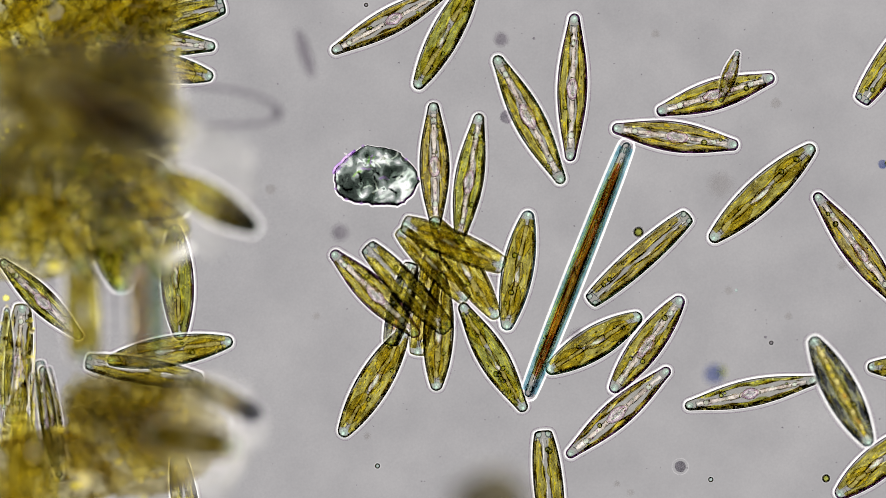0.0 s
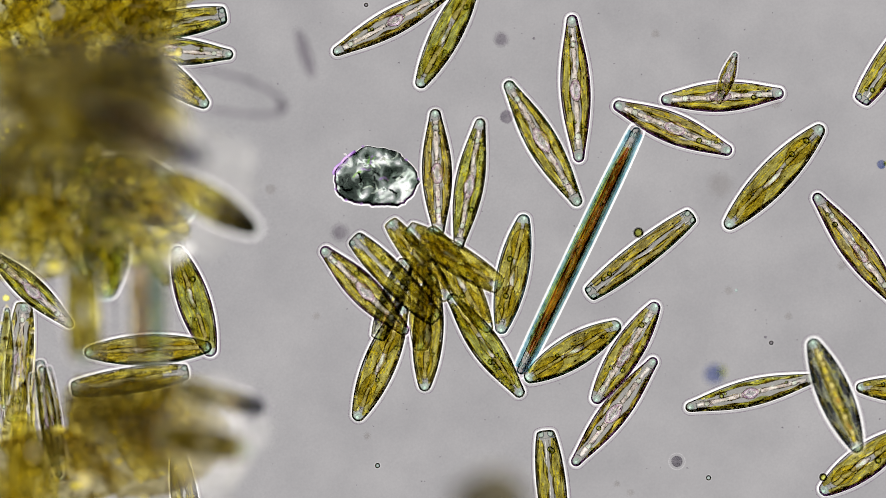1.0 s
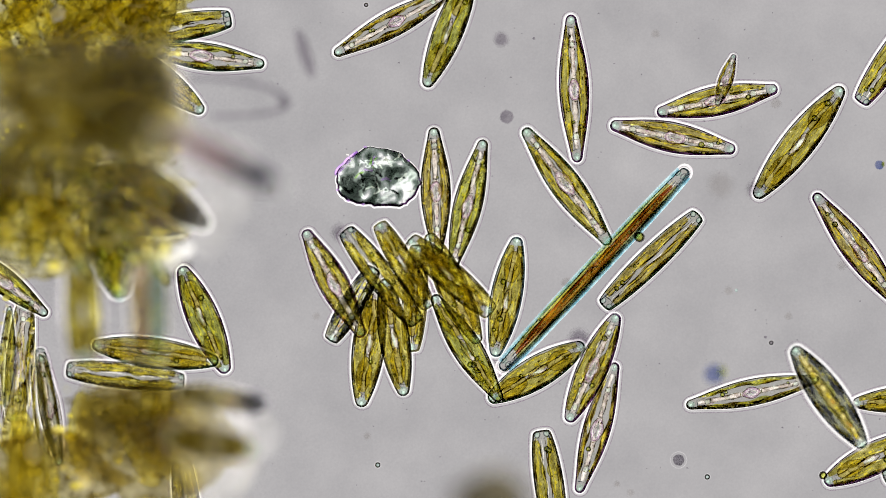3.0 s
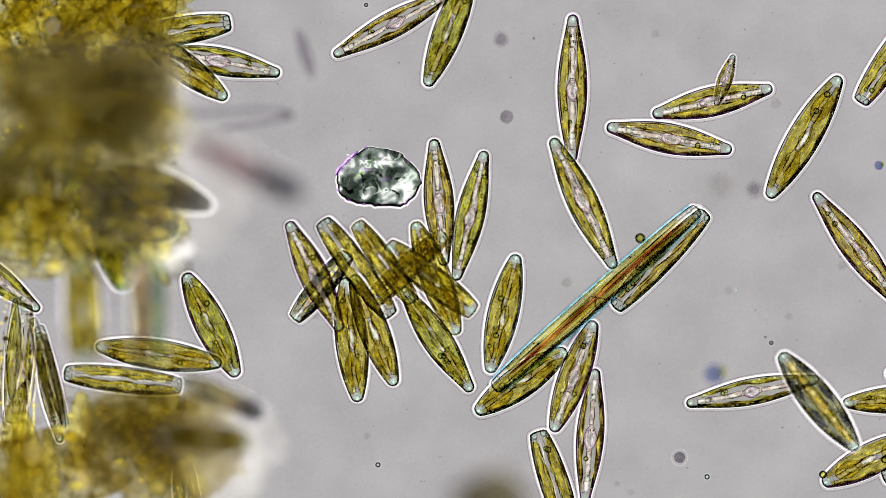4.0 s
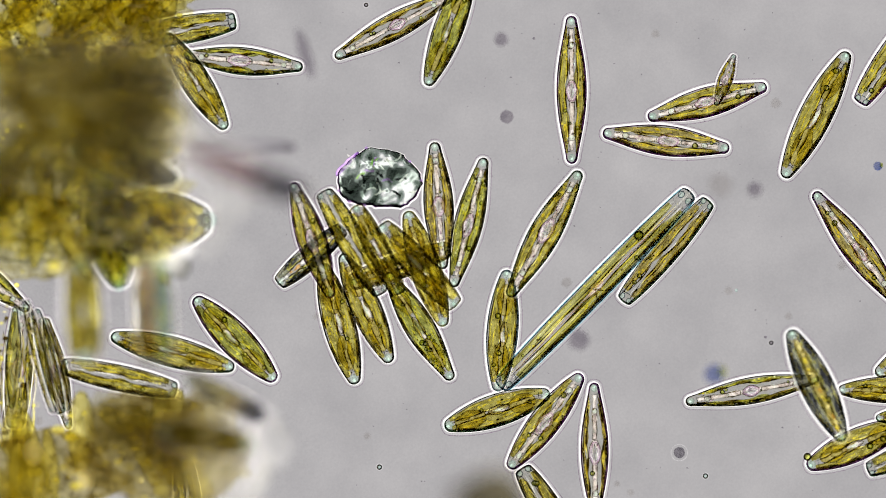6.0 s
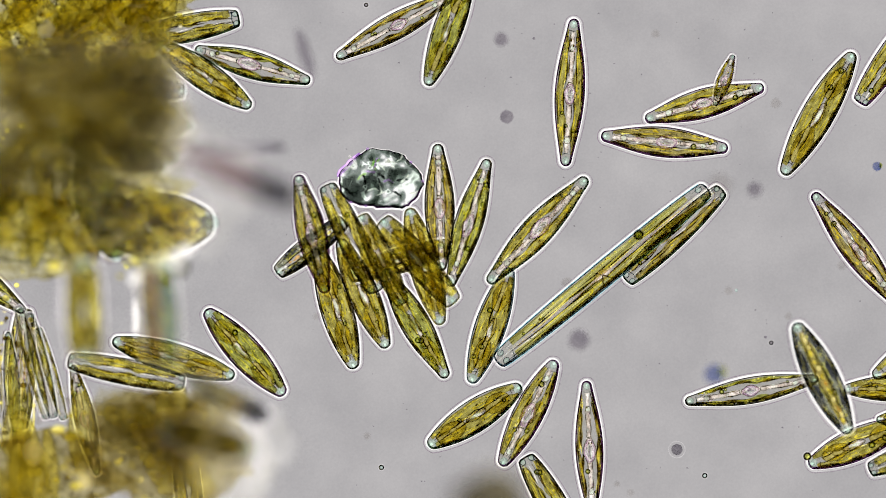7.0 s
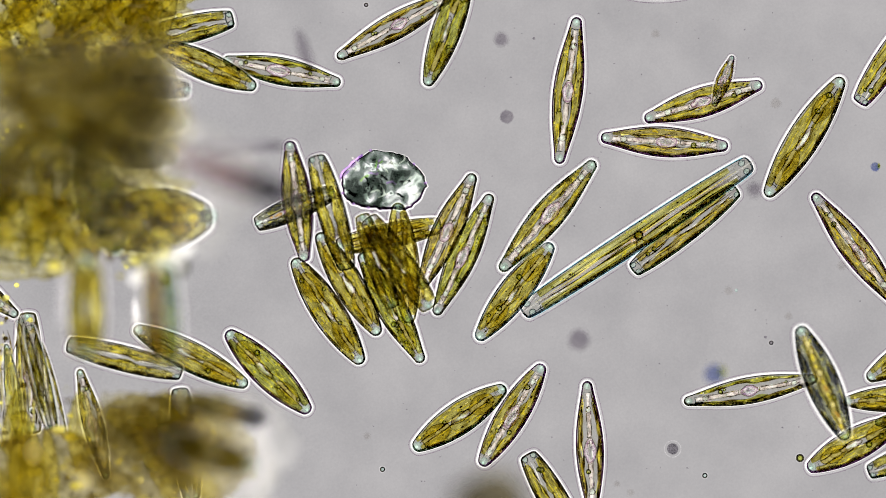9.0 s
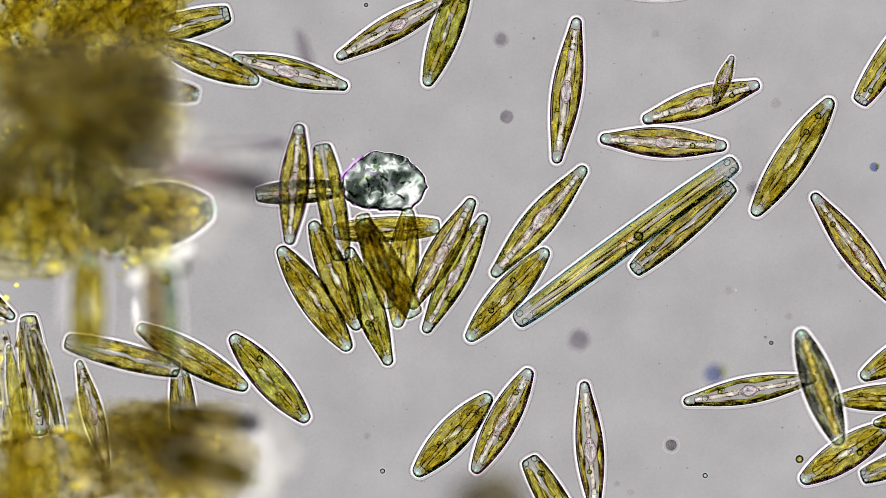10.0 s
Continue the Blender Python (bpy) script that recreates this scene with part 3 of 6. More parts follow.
STRAND_TEAL = clear_stuff("strand_teal", (0.78, 0.84, 0.84), (0.90, 0.95, 0.95), 8)
STRAND_PINK = clear_stuff("strand_pink", (0.74, 0.60, 0.52), (0.90, 0.79, 0.73), 8)

# ---- blurred diatoms above the plane in focus, at the clump's edge ----
DEEP = "dark out-of-focus diatom standing out from the brown clump"
tongue = diatom(205, 88, "oval", "full", DEEP, 301, film=1.0, pigment=PIGMENT_GREEN, edge=TEAL_EDGE)
part("pigment_body", solid("pigment_body", *lens(190 * UNIT, 68 * UNIT, 30 * UNIT, "oval", 20, 10, x=-4 * UNIT)), PIGMENT_GREEN, tongue)
dark_end = diatom(190, 62, "oval", "full", DEEP, 302, film=1.5, pigment=PALE)
part("tip", solid("tip", *lens(46 * UNIT, 34 * UNIT, 30 * UNIT, "oval", 14, 10, x=-70 * UNIT)), NAVY, dark_end, "dark navy tip")
part("dusky_end", solid("dusky_end", *lens(96 * UNIT, 44 * UNIT, 36 * UNIT, "oval", 14, 10, x=-44 * UNIT)), DUSK, dark_end, "dusky grey end")
cone_low = diatom(205, 118, "oval", "full", "yellow spotted cone of algae standing out from the brown clump", 303, film=1.4, pigment=PALE)
part("tip", solid("tip", *lens(26 * UNIT, 26 * UNIT, 20 * UNIT, "oval", 12, 8, x=-90 * UNIT)), DUSK, cone_low, "dusky tip")
strand_a = diatom(165, 64, "rod", "full", "pale yellow blurred strand of algae hanging from the clump", 304, film=1.0, pigment=PALE)
strand_b = diatom(175, 66, "rod", "side", "pinkish green blurred strand of algae hanging from the clump", 305, film=1.0, pigment=STRAND_TEAL, edge=STRAND_TEAL)
for y, tone, name in ((17, STRAND_TEAL, "teal side"), (-11, STRAND_PINK, "pinkish brown side")):
    part("band", solid("band", *lens(160 * UNIT, 32 * UNIT, 30 * UNIT, "rod", 14, 10, y=y * UNIT, z=0.06)), tone, strand_b, name)
knob_a = diatom(150, 40, "blunt", "side", DEEP, 306, film=0.8, pigment=DUSK, edge=DUSK)
knob_b = diatom(150, 56, "blunt", "full", DEEP, 307, film=0.8, pigment=DUSK, edge=DUSK)
part("tip", solid("tip", *lens(50 * UNIT, 38 * UNIT, 30 * UNIT, "oval", 14, 10, x=-52 * UNIT)), NAVY, knob_a, "dark navy tip")
part("tip_glow", solid("tip_glow", *lens(30 * UNIT, 9 * UNIT, 8 * UNIT, "oval", 10, 8, x=-22 * UNIT, y=4 * UNIT, z=0.05)), GLOW_RUST, knob_a, "orange streak")
needle = diatom(225, 48, "lance", "bare", "maroon and indigo out-of-focus diatom drifting over the slide", 308, film=0.8, pigment=MAROON, drops=0)
part("tip", solid("tip", *lens(90 * UNIT, 36 * UNIT, 30 * UNIT, "oval", 14, 10, x=-58 * UNIT)), NAVY, needle, "dark navy tip")
part("tip", solid("tip", *lens(60 * UNIT, 40 * UNIT, 36 * UNIT, "oval", 14, 10, x=-70 * UNIT, z=-0.1)), NAVY, needle, "dark navy tip")
STUB = "short dark blurred diatom end at the brown clump's rim"
stub_a = diatom(110, 42, "blunt", "full", STUB, 311, pigment=DUSK, edge=NIGHT)
stub_b = diatom(110, 46, "oval", "full", STUB, 312, pigment=DUSK, edge=NIGHT)
stub_c = diatom(100, 44, "blunt", "full", STUB, 313, pigment=PIGMENT_GREEN)
loose_cell = diatom(200, 48, "lance", "open", LANCE, 309)


for cell, spots in ((cone_low, ((-72, 2, 8), (-52, -14, 8), (-40, 20, 10), (-18, -24, 9), (-10, 6, 11), (12, 30, 10), (18, -10, 9), (40, -34, 10), (48, 14, 11), (70, -8, 9))), (tongue, ((-82, 0, 6), (-64, 3, 8), (-46, -8, 8), (-44, 12, 7), (-24, 2, 9), (-4, -12, 8), (0, 14, 8), (22, 0, 9))), (dark_end, ((-10, 6, 9), (30, -6, 8)))):
    for x, y, r in spots:
        part("pale_spot", solid("pale_spot", *ball(x * UNIT, y * UNIT, 0.09, r * 1.4 * UNIT, r * UNIT, r * 0.4 * UNIT)), PIGMENT_SHINE, cell, "pale yellow bright spot")


# ---- the brown clump ----
MASS = clear_stuff("golden_mat", (0.71, 0.68, 0.45), (0.98, 0.97, 0.83), 12.0, body=0.09, body_colour=(0.80, 0.76, 0.40), contrast=0.24, fine=2.6)
HUMUS = clear_stuff("brown_humus", (0.805, 0.790, 0.700), (0.966, 0.957, 0.900), 9.0, body=0.06, body_colour=(0.64, 0.60, 0.44), contrast=0.28, fine=3.0)
FIBRE = clear_stuff("golden_fibre", (0.44, 0.41, 0.20), (0.92, 0.89, 0.58), 14)
THIN_MAT = clear_stuff("thin_golden_mat", (0.80, 0.77, 0.55), (0.99, 0.98, 0.90), 12.0, body=0.08, body_colour=(0.82, 0.78, 0.40), contrast=0.24, fine=2.6)
SILT = clear_stuff("brown_silt_mat", (0.62, 0.57, 0.38), (0.95, 0.92, 0.76), 14.0, body=0.07, body_colour=(0.74, 0.68, 0.36), contrast=0.26, fine=2.8)
MILK = clear_stuff("milky_haze", (0.97, 0.97, 0.96), (1, 1, 1), 5, body=0.06, body_colour=(0.96, 0.94, 0.90), even=0.3)
CRUMB = clear_stuff("brown_crumb", (0.30, 0.25, 0.10), (0.66, 0.57, 0.26), 20)
BEDDED = clear_stuff("bedded_cell", (0.67, 0.63, 0.29), (1.0, 0.98, 0.76), 26, body=0.17, body_colour=(0.92, 0.85, 0.34), contrast=0.28)
GLINT = clear_stuff("pale_glint", (0.85, 0.82, 0.6), (0.97, 0.95, 0.85), 12, body=0.5, body_colour=(0.95, 0.93, 0.80), even=0.5)


def lump(u, v, ru, rv, z, h, seed):
    """A lumpy see-through body."""
    rng = random.Random(seed)
    off = Vector((rng.uniform(-50, 50), rng.uniform(-50, 50), rng.uniform(-50, 50)))
    bm = bmesh.new()
    bmesh.ops.create_icosphere(bm, subdivisions=5, radius=1)
    x, y, _ = at(u, v, z)
    for p in bm.verts:
        k = 1 + 0.30 * noise.noise(p.co * 1.5 + off) + 0.20 * noise.noise(p.co * 4 + off) + 0.10 * noise.noise(p.co * 9 + off)
        p.co = Vector((p.co.x * ru * UNIT * k + x, p.co.y * rv * UNIT * k + y, p.co.z * h * k + z))
    me = bpy.data.meshes.new("lump")
    bm.to_mesh(me)
    bm.free()
    me.shade_smooth()
    return me


def film_strip(pts, z, broad):
    """A tapering pale film along a bent line, for a soft bright halo."""
    path = []
    for (u0, v0), (u1, v1) in zip(pts, pts[1:]):
        for j in range(5):
            path.append(at(u0 + (u1 - u0) * j / 5, v0 + (v1 - v0) * j / 5, z))
    verts, faces = [], []
    for k, (x, y, h) in enumerate(path):
        x0, y0, _a = path[max(k - 1, 0)]
        x1, y1, _b = path[min(k + 1, len(path) - 1)]
        d = math.hypot(x1 - x0, y1 - y0)
        nx, ny = (y0 - y1) / d, (x1 - x0) / d
        w = broad * UNIT * math.sin(math.pi * (k + 0.6) / (len(path) + 0.2)) ** 0.5
        verts += [(x - nx * w / 2, y - ny * w / 2, h), (x, y, h + 0.006), (x + nx * w / 2, y + ny * w / 2, h)]
    for k in range(len(path) - 1):
        for j in range(2):
            faces.append((k * 3 + j, k * 3 + j + 1, k * 3 + j + 4, k * 3 + j + 3))
    return solid("slime_film", verts, faces)


def algae_clump():
    clump = tagged(new("algae_clump"), "large brown and golden clump of matted algae on the slide", "algae clump")
    for k, (u, v, ru, rv, z, h) in enumerate((
            (60, 0, 275, 105, 0.26, 0.10), (120, 362, 195, 76, 0.55, 0.20), (40, 418, 125, 68, 0.50, 0.2),
            (50, 850, 150, 75, 0.50, 0.2))):
        part("mat", lump(u, v, ru, rv, z, h, k), SILT if v > 600 else THIN_MAT if v > 300 else MASS, clump)
    rng = random.Random(21)
    spots = [(u + rng.uniform(-25, 25), v + rng.uniform(-18, 18), rng.uniform(60, 85), rng.uniform(45, 62), rng.uniform(0.9, 1.5)) for u in (-10, 100, 205) for v in (140, 205, 270)]
    spots += [(165, 172, 150, 82, 1.0), (165, 225, 140, 82, 1.3), (235, 140, 72, 46, 0.8)]
    spots += [(u, 325 + rng.uniform(-12, 12), rng.uniform(45, 60), rng.uniform(32, 42), rng.uniform(0.7, 1.0)) for u in (0, 55)]
    spots += [(262, 150, 44, 44, 0.50), (262, 215, 46, 48, 0.55), (258, 262, 48, 34, 0.6), (285, 128, 26, 26, 0.40), (284, 190, 28, 30, 0.45), (276, 244, 28, 24, 0.5), (60, 240, 110, 60, 0.7), (60, 120, 110, 40, 0.45), (150, 122, 105, 40, 0.42), (240, 108, 66, 32, 0.38), (90, 155, 125, 42, 0.55), (190, 150, 100, 42, 0.5)]
    for k, (u, v, ru, rv, z) in enumerate(spots):
        part("humus", lump(u, v, ru, rv, z, 0.12, k + 20), HUMUS, clump, "dark brown humus")
    # whitish light haze round the mat, put in as thin milky lumps
    for u, v, ru, rv, z in ((150, 200, 190, 125, 1.2), (290, 330, 135, 110, 1.2)):
        part("slime", lump(u, v, ru, rv, z, 0.06, int(u)), MILK, clump, "milky haze of light round the mat")
    rng = random.Random(7)

    def bed(n, u0, u1, v0, v1, z0, z1, aim, spread=0.5, clear=1, rim=1.1, rim_matter=FIBRE):
        """Cells embedded in the clump, fanned about a point, each with its dark edge."""
        for _ in range(n):
            u, v, z = rng.uniform(u0, u1), rng.uniform(v0, v1), rng.uniform(z0, z1)
            a = math.atan2(-(v - aim[1]), u - aim[0]) + rng.gauss(0, spread)
            L, W = rng.uniform(110, 200) * UNIT, rng.uniform(30, 50) * UNIT
            x, y, _z = at(u, v, z)
            m = Matrix.Translation((x, y, z)) @ Euler((rng.uniform(-0.6, 0.6), rng.uniform(-0.2, 0.2), a)).to_matrix().to_4x4()
            form = rng.choice(("oval", "lance", "blunt"))
            body = part("embedded_cell", solid("embedded_cell", *lens(L, W, W * 0.5, form, 16, 8)), rng.choice((BEDDED, BEDDED, BEDDED) + (SILICA,) * clear), clump)
            body.matrix_basis = m
            part("shell_edge", solid("shell_edge", *edge_tube(outline(L, W, form, 16), 0, rim * UNIT, 1.5 * UNIT, 5)), rim_matter, body)
            s = rng.uniform(-0.3, 0.3) * L
            # bright glint drawn along the bedded cell
            part("streak", solid("streak", *rod([(s - L * 0.15, W * 0.1, W * 0.2), (s, W * rng.uniform(-.1, .2), W * 0.22), (s + L * 0.15, W * 0.05, W * 0.2)], [0.4 * UNIT, rng.uniform(1, 3) * UNIT, 0.4 * UNIT])),
                 rng.choice((GLINT, PIGMENT_SHINE, PIGMENT_SHINE)), body)

    bed(32, -10, 300, -30, 110, 0.12, 0.30, (60, 160))
    bed(12, 0, 270, 110, 290, 0.70, 1.1, (60, 200))
    bed(24, -10, 275, 310, 446, 0.42, 0.70, (80, 180), 0.6, 2, 1.6, DROP_EDGE)
    bed(5, -5, 160, 720, 830, 0.20, 0.45, (80, 1700), 0.28, 1)
    bed(6, 0, 190, 815, 900, 0.40, 0.70, (120, 1080))
    # blurred bright glints of the mat, put in as balls among brown ones
    glints = [(rng.uniform(10, 300), rng.gauss(388, 42), rng.uniform(0.55, 0.82), rng.uniform(4, 11)) for _ in range(84)]
    glints += [(rng.uniform(10, 180), rng.gauss(820, 35), rng.uniform(0.45, 0.75), rng.uniform(4, 9)) for _ in range(12)]
    for k, (u, v, z, r) in enumerate(glints):
        x, y, _z = at(u, v, z)
        part("bright_cell", solid("bright_cell", *ball(x, y, z, r * UNIT * rng.uniform(0.8, 1.7), r * UNIT, r * UNIT * 0.5)), (PIGMENT_SHINE, GLINT, BEDDED, CRUMB, PIGMENT_SHINE)[k % 5], clump)
    # large pale glints, also put in as balls
    for u, v, r in ((60, 800, 14), (150, 850, 12), (210, 420, 10)):
        x, y, _z = at(u, v, 0.75)
        part("pale_spot", solid("pale_spot", *ball(x, y, 0.75, r * UNIT, r * UNIT * 1.3, r * UNIT * 0.5)), GLINT, clump, "pale blurred glint in the mat")
    # crumbs and granules in the mat, too many to count
    for name, mat, count, low, high in (("golden_granule", PIGMENT_SHINE, 420, 1.5, 6), ("pale_granule", GLINT, 230, 1.5, 7), ("brown_crumb", CRUMB, 300, 1.2, 5)):
        pieces = []
        for _ in range(count):
            u, (v, z) = rng.uniform(-10, 320), rng.choice(((rng.uniform(-10, 110), rng.uniform(0.14, 0.34)), (rng.uniform(-10, 110), rng.uniform(0.14, 0.34)),
                                                           (rng.gauss(390, 45), rng.uniform(0.35, 0.62)), (rng.gauss(820, 50), rng.uniform(0.35, 0.7)), (rng.uniform(90, 280), rng.uniform(0.6, 1.0))))
            if rng.random() < 0.16:
                v, z = rng.uniform(105, 295), rng.uniform(0.28, 0.50)
            if rng.random() < 0.05:
                u, v, z = rng.uniform(0, 60), rng.uniform(500, 800), rng.uniform(0.15, 0.3)
            r = rng.uniform(low, high) * UNIT
            x, y, _z = at(u, v, z)
            pieces.append(ball(x, y, z, r * rng.uniform(0.7, 1.6), r * rng.uniform(0.5, 1.2), r * 0.5, 4, 7))
        tagged(part(name, joined(name, pieces), mat, clump), kind="stuff")
    for name, mat, count, thin in (("dark_needle_tangle", CRUMB, 110, 0.8), ("golden_needle_tangle", PIGMENT_SHINE, 120, 0.9), ("clear_needle_tangle", GLINT, 120, 1.1)):
        pieces = []
        for k in range(count):
            u, v, z, a = rng.choice(((rng.uniform(-10, 300), rng.uniform(-10, 112), rng.uniform(0.2, 0.4), rng.uniform(0, 3.1)),
                                     (rng.uniform(-10, 300), rng.uniform(-10, 112), rng.uniform(0.2, 0.4), rng.uniform(0, 3.1)),
                                     (rng.uniform(-10, 250), rng.uniform(330, 450), rng.uniform(0.5, 0.8), rng.uniform(0, 3.1)),
                                     (rng.uniform(-5, 62), rng.uniform(600, 800), rng.uniform(0.14, 0.3), 1.57 + rng.gauss(0, 0.12))))
            x, y, _z = at(u, v, z)
            half, bow = rng.uniform(10, 38) * UNIT, rng.uniform(-4, 4) * UNIT
            ca, sa = math.cos(a), math.sin(a)
            pieces.append(rod([(x + ca * half * q - sa * bow * (1 - q * q), y + sa * half * q + ca * bow * (1 - q * q), z) for q in (-1, -0.5, 0, 0.5, 1)], [0.2 * UNIT, thin * UNIT, thin * rng.uniform(1, 1.8) * UNIT, thin * UNIT, 0.2 * UNIT], 5))
        tagged(part(name, joined(name, pieces), mat, clump), kind="stuff")
    # white halo bands beside the clump, laid on as pale strips
    for pts, z, broad, film in (([(300, 100), (318, 160), (326, 220), (320, 270), (352, 310)], 1.1, 22, THIN_HALO), ([(340, 436), (295, 464), (255, 482), (225, 505)], 1.0, 28, HALO),
                                ([(166, 490), (168, 540), (174, 598)], 0.6, 15, HALO), ([(238, 530), (241, 565), (238, 600)], 0.6, 10, HALO), ([(112, 480), (108, 530), (106, 590)], 1.0, 12, THIN_HALO)):
        part("slime_film", film_strip(pts, z, broad), film, clump, "bright soft halo along the clump")
    return clump


clump = algae_clump()


def algae_tuft():
    """A loose tuft of the same matter, drifting at the clump's lower side."""
    tuft = tagged(new("algae_tuft"), "loose olive-brown tuft of matted algae beside the clump", "algae tuft")
    rng = random.Random(31)
    u0, v0 = FIELD
    part("mat", lump(u0 - 10, v0 + 25, 135, 92, 0.0, 0.15, 71), SILT, tuft)
    for k in range(8):
        part("humus", lump(u0 + rng.uniform(-95, 70), v0 + rng.uniform(-40, 55), rng.uniform(45, 62), rng.uniform(32, 46), rng.uniform(-0.1, 0.35), 0.12, 80 + k), HUMUS, tuft, "dark brown humus")
    # light haze and halo beside the tuft, as milky lumps and a strip
    part("slime", lump(u0 + 85, v0 + 50, 115, 85, 0.35, 0.06, 93), MILK, tuft, "milky haze of light round the mat")
    part("slime", lump(u0 + 130, v0 + 10, 80, 95, 0.45, 0.06, 95), MILK, tuft, "milky haze of light round the mat")
    part("slime_film", film_strip([(u0 + 120, v0 - 62), (u0 + 160, v0 - 40), (u0 + 172, v0 + 10), (u0 + 164, v0 + 60), (u0 + 130, v0 + 96)], 0.5, 24), THIN_HALO, tuft, "bright soft halo along the tuft")
    for k in range(9):
        L, W = rng.uniform(110, 180) * UNIT, rng.uniform(30, 46) * UNIT
        x, y, _z = at(u0 + rng.uniform(-60, 35), v0 + rng.uniform(-5, 45))
        cell = part("embedded_cell", solid("embedded_cell", *lens(L, W, W * 0.5, "blunt", 16, 8)), BEDDED, tuft)
        cell.matrix_basis = pose(x, y, rng.uniform(-0.3, 0.1), rng.uniform(-30, 30), rng.uniform(-10, 10), 90 + rng.gauss(0, 35))
        part("shell_edge", solid("shell_edge", *edge_tube(outline(L, W, "blunt", 16), 0, 1.1 * UNIT, 1.5 * UNIT, 5)), FIBRE, cell)
    for name, mat, count in (("golden_granule", PIGMENT_SHINE, 70), ("brown_crumb", CRUMB, 60), ("pale_granule", GLINT, 40)):
        pieces = []
        for _ in range(count):
            x, y, _z = at(u0 + rng.uniform(-85, 75), v0 + rng.uniform(-30, 55))
            r = rng.uniform(1.5, 5) * UNIT
            pieces.append(ball(x, y, rng.uniform(-0.3, 0.2), r * rng.uniform(0.7, 1.6), r, r * 0.5, 4, 7))
        tagged(part(name, joined(name, pieces), mat, tuft), kind="stuff")
    return tuft


tuft = algae_tuft()


# ---- the mineral grain ----
def facet_stuff(name, scale, stops, glow, shift=0.0):
    """Cracked glassy mineral: stops of colour over broken noise; the palest veins scatter the light."""
    mat = bpy.data.materials.new(name)
    mat.use_nodes = True
    nt = mat.node_tree
    nt.nodes.clear()
    n = nt.nodes.new
    out, coord, tex = n("ShaderNodeOutputMaterial"), n("ShaderNodeTexCoord"), n("ShaderNodeTexNoise")
    move = n("ShaderNodeVectorMath")
    move.inputs[1].default_value = (shift, shift * 0.7, shift * 0.3)
    nt.links.new(coord.outputs["Object"], move.inputs[0])
    nt.links.new(move.outputs[0], tex.inputs["Vector"])
    tex.inputs["Scale"].default_value, tex.inputs["Detail"].default_value, tex.inputs["Distortion"].default_value = scale, 2.0, 0.4
    ramp, pale = n("ShaderNodeValToRGB"), n("ShaderNodeValToRGB")
    veins = [(max(glow[0] - 0.1, 0), (0, 0, 0)), (min(glow[1] + 0.1, 1), (0, 0, 0)), (glow[0], (0, 0, 0)), ((glow[0] + glow[1]) / 2, (0.85, 0.85, 0.85)), (glow[1], (0, 0, 0))]
    for node, rows in ((ramp, stops), (pale, veins)):
        for k, (spot_at, colour) in enumerate(rows):
            stop = node.color_ramp.elements[k] if k < 2 else node.color_ramp.elements.new(spot_at)
            stop.position, stop.color = spot_at, (*colour, 1)
    clear, soft, mix = n("ShaderNodeBsdfTransparent"), n("ShaderNodeBsdfTranslucent"), n("ShaderNodeMixShader")
    soft.inputs[0].default_value = (0.94, 0.95, 0.93, 1)
    nt.links.new(tex.outputs[0], ramp.inputs[0])
    nt.links.new(tex.outputs[0], pale.inputs[0])
    nt.links.new(ramp.outputs[0], clear.inputs[0])
    nt.links.new(pale.outputs[0], mix.inputs[0])
    nt.links.new(clear.outputs[0], mix.inputs[1])
    nt.links.new(soft.outputs[0], mix.inputs[2])
    nt.links.new(mix.outputs[0], out.inputs[0])
    return mat


